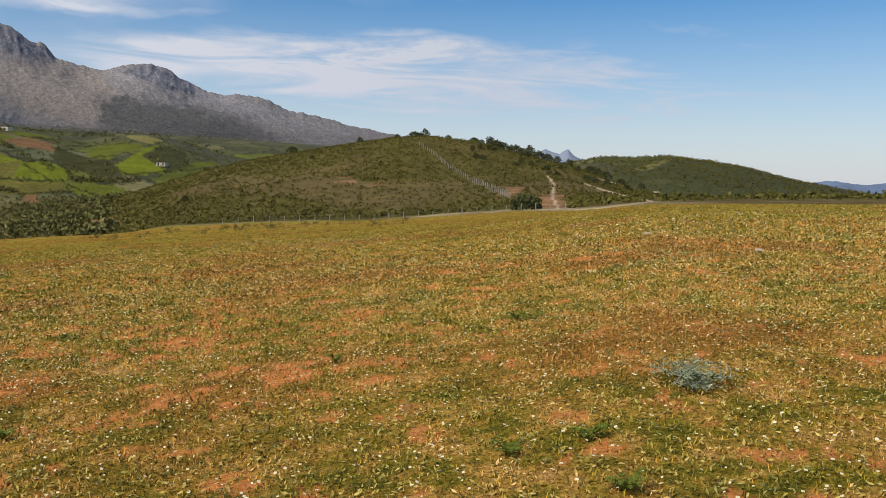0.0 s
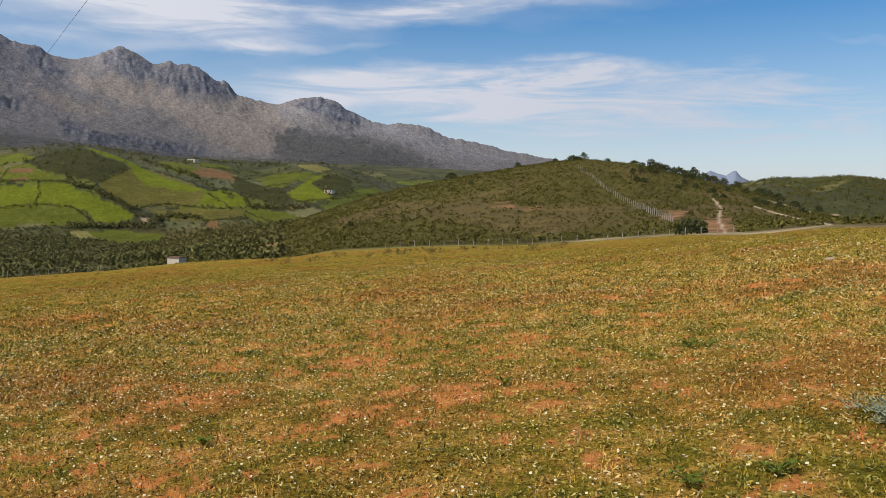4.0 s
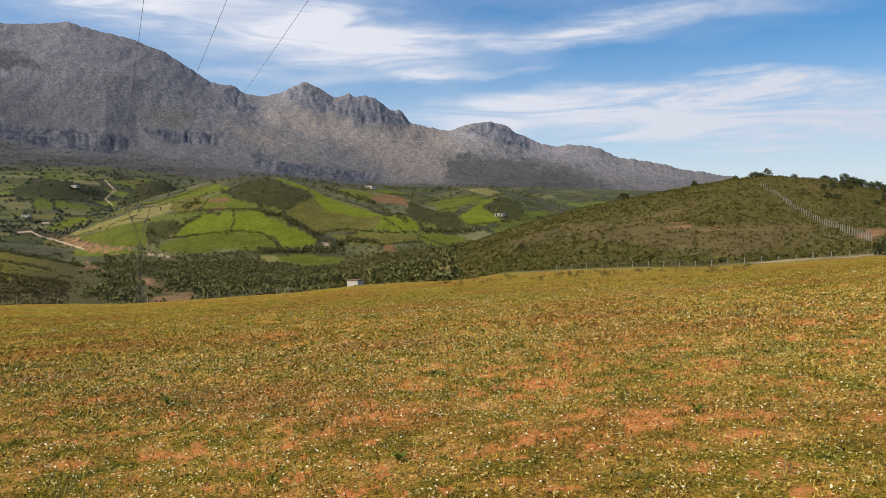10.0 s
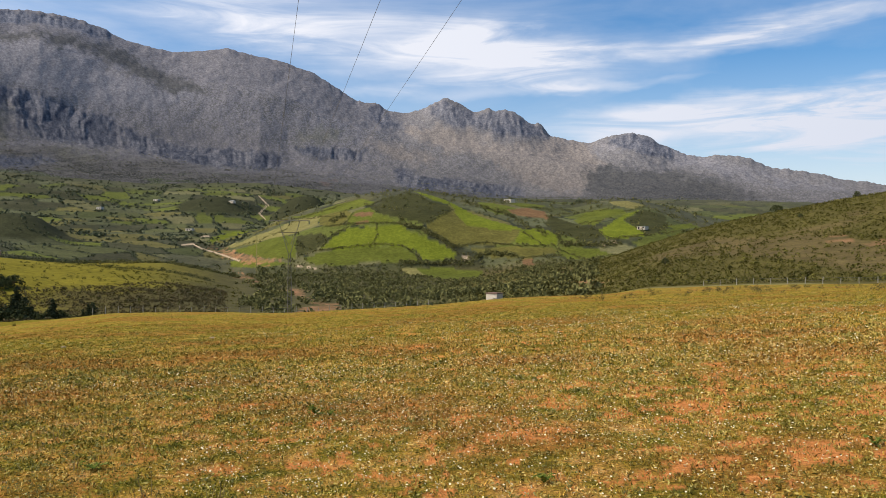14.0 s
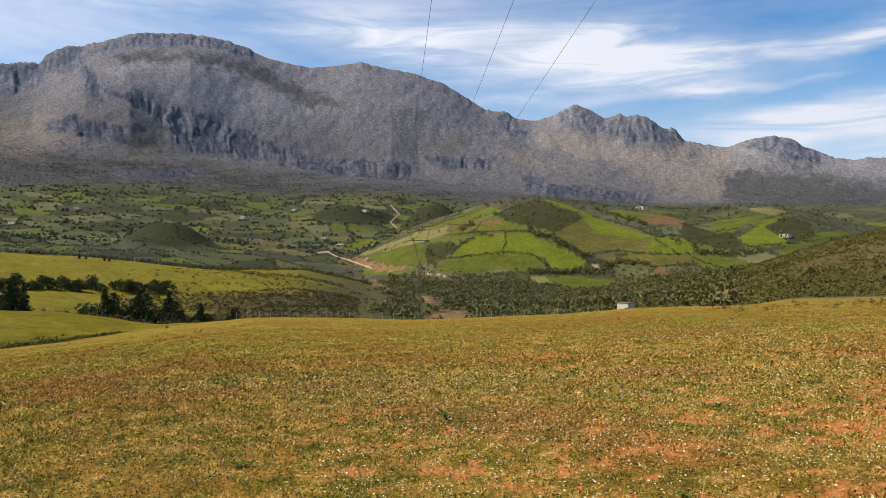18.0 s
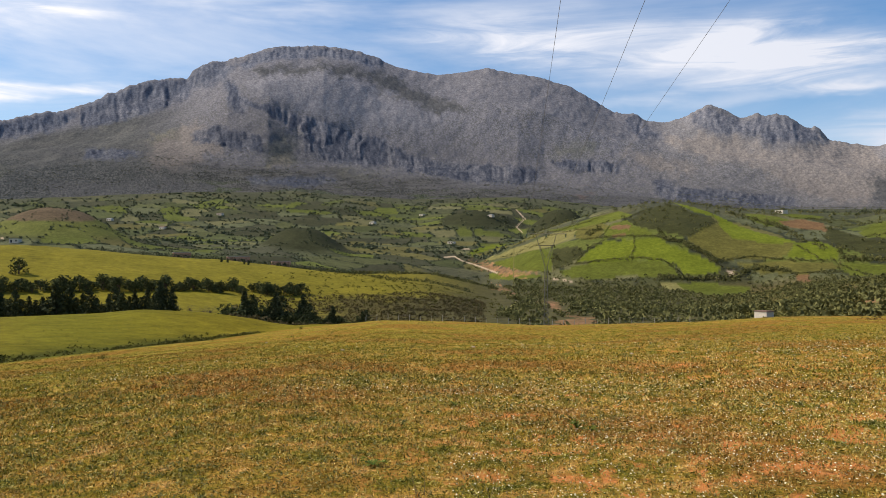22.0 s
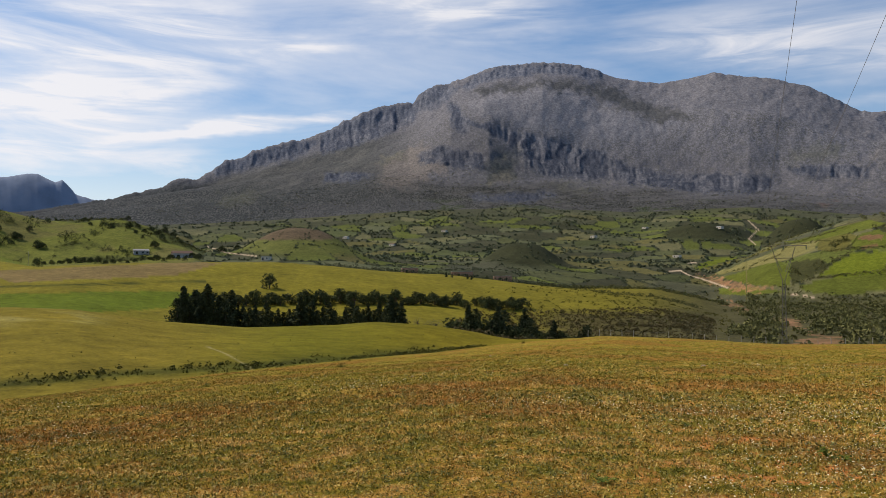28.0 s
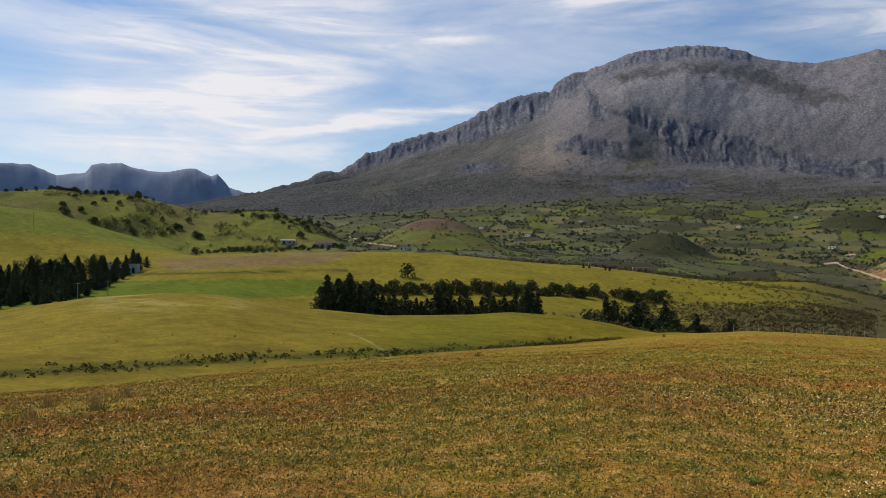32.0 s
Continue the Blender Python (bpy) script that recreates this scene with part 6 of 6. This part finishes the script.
def utility_pole(b, r, h):
    ob = new("utility_pole")
    bm = bmesh.new()
    tube(bm, [(0, 0, -0.4), (0, 0, h)], [0.14, 0.09], 8)
    part("pole", bm, TIMBER, ob)
    bm = bmesh.new()
    bar(bm, (-0.7, 0, h - 0.4), (0.7, 0, h - 0.4), 0.1)
    part("crossarm", bm, TIMBER, ob)
    stand(ob, b, r, 20)
    return tagged(ob, "tall weathered timber utility pole in the field", "utility pole", "utility poles by the wood")


for b, r, h in ((67.3, 500, 9), (62.9, 262, 6.2), (64.7, 268, 5.5), (61.2, 380, 8), (57.9, 560, 9)):
    utility_pole(b, r, h)


# ---- the pasture's plants and stones ----
def pasture_leaf(name, stops, fresh=0.0, rough=0.75):
    m, t, b = material(name, rough)
    rnd = node(t, "ShaderNodeNewGeometry").outputs["Random Per Island"]
    p = position(t)
    c = mix(t, 1.0, turf_tone(t, p), ramp(t, rnd, *stops), "MULTIPLY")
    c = mix(t, fresh, c, ramp(t, rnd, (0.0, (0.08, 0.08, 0.018)), (0.5, (0.32, 0.265, 0.07)), (1.0, (0.66, 0.55, 0.23))))
    lush = node(t, "ShaderNodeAttribute", attribute="lush").outputs["Fac"]
    c = mix(t, lush, c, mix(t, 1.0, c, (0.84, 0.92, 0.70), "MULTIPLY"))
    t.links.new(c, b.inputs["Base Color"])
    return m


GRASS = pasture_leaf("pasture_grass", ((0.0, (0.14, 0.15, 0.14)), (0.45, (0.85, 0.85, 0.8)), (0.8, (1.4, 1.4, 1.3)), (1.0, (1.45, 1.5, 1.6))))
HERB = pasture_leaf("herb_leaves", ((0.0, (0.26, 0.32, 0.30)), (0.4, (0.85, 1.0, 0.95)), (0.8, (1.35, 1.42, 1.6)), (1.0, (1.5, 1.6, 2.0))), 0.45)
CLOVER = leaf_material("clump_leaves", (0.10, 0.11, 0.025), (0.42, 0.38, 0.14))
WEED = leaf_material("weed_leaves", (0.05, 0.075, 0.010), (0.16, 0.19, 0.03))
THISTLE = leaf_material("thistle_leaves", (0.10, 0.12, 0.06), (0.36, 0.38, 0.24))
PETAL = plain("white_petals", (0.74, 0.64, 0.38), 0.7, 0.0, 30.0, 0.1)
BLEACHED = leaf_material("bleached_straw", (0.32, 0.2, 0.07), (0.74, 0.55, 0.27))
STRAW = leaf_material("dry_stalks", (0.20, 0.13, 0.04), (0.46, 0.33, 0.14))


def field_points(n, r0, r1, flat_r, b0=-70, b1=73):
    """Points over the pasture, even near by and thinning with the square of the distance past flat_r."""
    near = 0.5 * (flat_r ** 2 - r0 ** 2)
    farw = flat_r ** 2 * math.log(r1 / flat_r)
    u = rng.uniform(0, 1, n)
    k = near / (near + farw)
    r = np.where(u < k, np.sqrt(r0 ** 2 + (flat_r ** 2 - r0 ** 2) * u / k), flat_r * np.exp((u - k) / (1 - k) * math.log(r1 / flat_r)))
    az = rng.uniform(b0, b1, n)
    keep = r < EDGE_R(az) * 0.99
    az, r = az[keep], r[keep]
    x, y = -r * np.sin(np.radians(az)), r * np.cos(np.radians(az))
    return np.stack([x, y, ground_z(x, y)], 1), r


def blades(pts, each, height, width, spread, lean):
    """Tapered blades: one triangle each, leaning out of the tuft."""
    n = len(pts) * each
    base = np.repeat(pts, each, 0) + np.concatenate([rng.normal(0, spread, (n, 2)), np.zeros((n, 1))], 1)
    a = rng.uniform(0, 2 * np.pi, n)
    side = np.stack([np.cos(a), np.sin(a), np.zeros(n)], 1)
    out = np.stack([-np.sin(a), np.cos(a), np.zeros(n)], 1)
    h = np.repeat(height, each) * rng.uniform(0.5, 1.2, n)
    w = np.repeat(width, each) * rng.uniform(0.7, 1.2, n)
    base[:, 2] -= 0.006
    tip = base + out * (h * rng.uniform(0.1, lean, n))[:, None] + np.array([0, 0, 1]) * h[:, None]
    return np.stack([base - side * w[:, None], base + side * w[:, None], tip], 1)


def stuff(name, corners, mat, label, category):
    me = quads_mesh(name, corners, mat)
    p = corners[:, 0]
    set_attribute(me, "lush", np.repeat(lushness(p[:, 0], p[:, 1]), corners.shape[1]))
    return tagged(new(name, me), label, category, kind="stuff")


pts, r = field_points(84000, 4.0, 80, 10)
soil = bare_ground(pts[:, 0], pts[:, 1]) * (0.15 + 0.85 * (1 - step(bearings(pts)[0], 5, 30)))
keep = soil < rng.uniform(0.0, 2.0, len(pts))
pts, r = pts[keep], r[keep]
grow = np.clip(r / 11, 0.75, 2.0)
stuff("grass", blades(pts, 6, 0.034 * grow ** 0.75 * rng.uniform(0.6, 1.7, len(pts)), 0.0055 * grow, 0.04, 1.3), GRASS, "short grazed grass, green, straw and reddish", "grass")
# low broad leaves between the grass
pts, r = field_points(150000, 4.0, 60, 10)
soil = bare_ground(pts[:, 0], pts[:, 1]) * (0.15 + 0.85 * (1 - step(bearings(pts)[0], 5, 30)))
keep = soil < rng.uniform(0.0, 1.8, len(pts))
pts, r = pts[keep], r[keep]
grow = np.clip(r / 11, 0.75, 1.8)
c = np.repeat(pts, 3, 0) + rng.normal(0, 0.035, (len(pts) * 3, 3)) * np.array([1, 1, 0.34]) * np.repeat(grow, 3)[:, None] + np.array([0, 0, 0.018])
stuff("herbs", leaf_quads(c, rng.uniform(0.014, 0.042, len(c)) * np.repeat(grow, 3), 0.36), HERB, "low leafy herbs among the grass", "herbs")
# grey-green leafy clumps standing proud of the turf, in loose colonies
pts, r = field_points(26000, 4.0, 46, 11)
colony = fbm(pts[:, 0] / 1.1, pts[:, 1] / 1.1, 4, 361) + 0.4 * fbm(pts[:, 0] / 6, pts[:, 1] / 6, 2, 362)
keep = colony > rng.uniform(0.0, 1.3, len(pts))
pts, r = pts[keep], r[keep]
clumps("leafy_clumps", pts, rng.uniform(0.025, 0.06, len(pts)) * np.clip(r / 11, 0.8, 1.6), 12, CLOVER, "grey-green leafy clumps among the grass", "herbs", 0.7, leaf=0.75)
# white daisies in drifts
pts, r = field_points(38000, 4.2, 42, 11)
drift = fbm(pts[:, 0] / 5.5, pts[:, 1] / 5.5, 3, 331)
pts = pts[drift + 0.35 * (bearings(pts)[0] < 15) > rng.uniform(-0.2, 1.4, len(pts))]
r = np.hypot(pts[:, 0], pts[:, 1])
n = len(pts)
rad = rng.uniform(0.007, 0.015, n) * np.clip(r / 14, 0.85, 1.9)
tilt = rng.normal(0, 0.35, (n, 2))
nz = np.stack([tilt[:, 0], tilt[:, 1], np.ones(n)], 1)
nz /= np.linalg.norm(nz, axis=1)[:, None]
u = np.cross(nz, np.array([0.3, 1, 0.1]))
u /= np.linalg.norm(u, axis=1)[:, None]
v = np.cross(nz, u)
c = pts + np.array([0, 0, 1]) * rng.uniform(0.025, 0.065, n)[:, None]
hexa = np.stack([c + rad[:, None] * (math.cos(k * math.pi / 3) * u + math.sin(k * math.pi / 3) * v) + nz * (0.004 if k % 2 else 0) for k in range(6)], 1)
stuff("daisies", hexa, PETAL, "small white daisies scattered through the grass", "flowers")
# bleached leaves and straw lying on the turf
pts, r = field_points(26000, 4.0, 20, 11)
pts, r = pts[fbm(pts[:, 0] / 1.3, pts[:, 1] / 1.3, 3, 341) > rng.uniform(-1.2, 0.6, len(pts))], None
r = np.hypot(pts[:, 0], pts[:, 1])
c = pts + np.array([0, 0, 0.02]) + rng.normal(0, 0.01, pts.shape) * np.array([1, 1, 0.5])
stuff("straw", leaf_quads(c, rng.uniform(0.012, 0.03, len(c)) * np.clip(r / 11, 0.8, 1.8), 0.3), BLEACHED, "bleached straw and dead leaves lying on the turf", "straw")
# dry stalks and taller weeds, mostly towards the far edge
pts, r = field_points(2600, 6, 110, 60)
stuff("dry_stalks", blades(pts, 8, rng.uniform(0.05, 0.22, len(pts)), np.full(len(pts), 0.006), 0.05, 0.6), STRAW, "dry brownish stalks standing in the pasture", "stalks")
pts, r = field_points(420, 18, 118, 90)
pts = pts[fbm(pts[:, 0] / 12, pts[:, 1] / 12, 2, 351) > 0.0]
clumps("pasture_weeds", pts, rng.uniform(0.05, 0.17, len(pts)), 40, LEAF_SCRUB, "tufts of dark weeds standing in the pasture", "weeds", 1.0, leaf=0.45)
p = scatter(150, -34, -12, 62, 92)
clumps("edge_weeds", p, rng.uniform(0.08, 0.3, len(p)), 60, LEAF_HEATH, "taller brownish weeds near the pasture's far edge", "weeds", 1.1, leaf=0.4)


def rosette(name, b, r, n, size, mat, label, category, rise=0.5, group="", teeth=0.24):
    """A spreading plant of toothed leaves round one root, each leaf a part."""
    g = np.random.default_rng(int(abs(b * 100 + r * 7)))
    ob = new(name)
    for k in range(n):
        tri = []
        a = 2 * math.pi * k / n + g.uniform(-0.3, 0.3)
        L = size * g.uniform(0.55, 1.0)
        up = g.uniform(0.1, rise)
        d, s = np.array([math.cos(a), math.sin(a), 0]), np.array([-math.sin(a), math.cos(a), 0])
        spine = [d * L * q + np.array([0, 0, L * up * math.sin(q * 2.2)]) for q in np.linspace(0.05, 1, 11)]
        for q, (p0, p1) in enumerate(zip(spine, spine[1:])):
            tri.append([p0 - s * L * 0.025, p0 + s * L * 0.025, p1])
            for sgn in (-1, 1):
                tip = p0 + s * sgn * L * teeth * math.sin((q + 1) / 11 * 2.8) + d * L * 0.1 + np.array([0, 0, L * g.uniform(0.02, 0.16)])
                tri.append([p0, p0 + (p1 - p0) * (0.55 if teeth < 0.3 else 1.0), tip])
        part_mesh("leaf", quads_mesh("leaf", np.array(tri), mat), ob)
    ob.matrix_basis = pose(*at(b, r, 0.01), 0, 0, 0)
    return tagged(ob, label, category, group)


def near_r(b, el):
    return sight(b, el, 4.0, 130, 1600) or 0.97 * float(EDGE_R(b))


for b, e, s in ((-57.0, -13.0, 0.26), (-55.7, -12.8, 0.28), (-56.3, -13.4, 0.2)):
    rosette("thistle", b, near_r(b, e), 16, s * 1.1, THISTLE, "silvery grey-green spiny thistle in the grass", "thistle", 0.7, "silvery thistles")
for b, e, s in ((-43.4, -9.4, 0.16), (-44.6, -9.4, 0.14), (6.0, -11.8, 0.16), (20.4, -14.3, 0.17), (5.0, -11.9, 0.11), (-50.2, -17.0, 0.13), (-53.5, -20.0, 0.14), (-44.8, -18.5, 0.13), (-31.0, -12.5, 0.12), (14.5, -10.4, 0.1), (-10.0, -16.5, 0.12), (28.0, -10.2, 0.11)):
    rosette("leafy_weed", b, near_r(b, e), 11, s, WEED, "fresh green leafy weed in the short grass", "weed", 0.9, "leafy weeds", 0.34)


def stone(b, el, size, k):
    bm = bmesh.new()
    size *= 0.75
    bmesh.ops.create_icosphere(bm, subdivisions=2, radius=size)
    for v in bm.verts:
        v.co = Vector((v.co.x * 1.35, v.co.y, v.co.z * 0.62)) * (1 + 0.22 * noise.noise(v.co * (1.6 / size) + Vector((k * 3.1, 0, 0))))
    me = bpy.data.meshes.new("stone")
    bm.to_mesh(me), bm.free()
    me.materials.append(STONE)
    ob = new("stone", me)
    p = at(b, near_r(b, el), size * 0.2)
    ob.matrix_basis = pose(*p, 0, 0, k * 47)
    tagged(ob, "pale rounded field stone lying in the pasture", "stone", "field stones")


for k, (b, e, s) in enumerate(((12.95, -6.35, 0.13), (22.2, -6.5, 0.10), (-58.6, -4.1, 0.11), (-51.3, -3.2, 0.12), (-45.8, -2.7, 0.10), (-54.0, -2.3, 0.09), (33.0, -7.3, 0.08), (2.0, -6.6, 0.08), (27.4, -5.9, 0.10))):
    stone(b, e, s, k)
# tall dry bush at the lower edge of the pasture
for b, e, s in ((63.8, -9.6, 0.45), (66.5, -9.2, 0.35), (61.8, -8.9, 0.3), (25.0, -5.0, 0.3), (67.5, -9.9, 0.3), (38.0, -6.6, 0.22)):
    rr = near_r(b, e)
    q = np.array([at(b, rr)])
    tri = blades(np.repeat(q, 14, 0) + rng.normal(0, 0.12, (14, 3)) * np.array([1, 1, 0]), 9, np.full(14, s * 1.6), np.full(14, 0.006), 0.06, 0.7)
    tagged(new("dry_bush", quads_mesh("dry_bush", tri, STRAW if b > 60 else LEAF_SCRUB)), "wispy dry bush standing at the pasture's edge", "bush", "dry bushes")
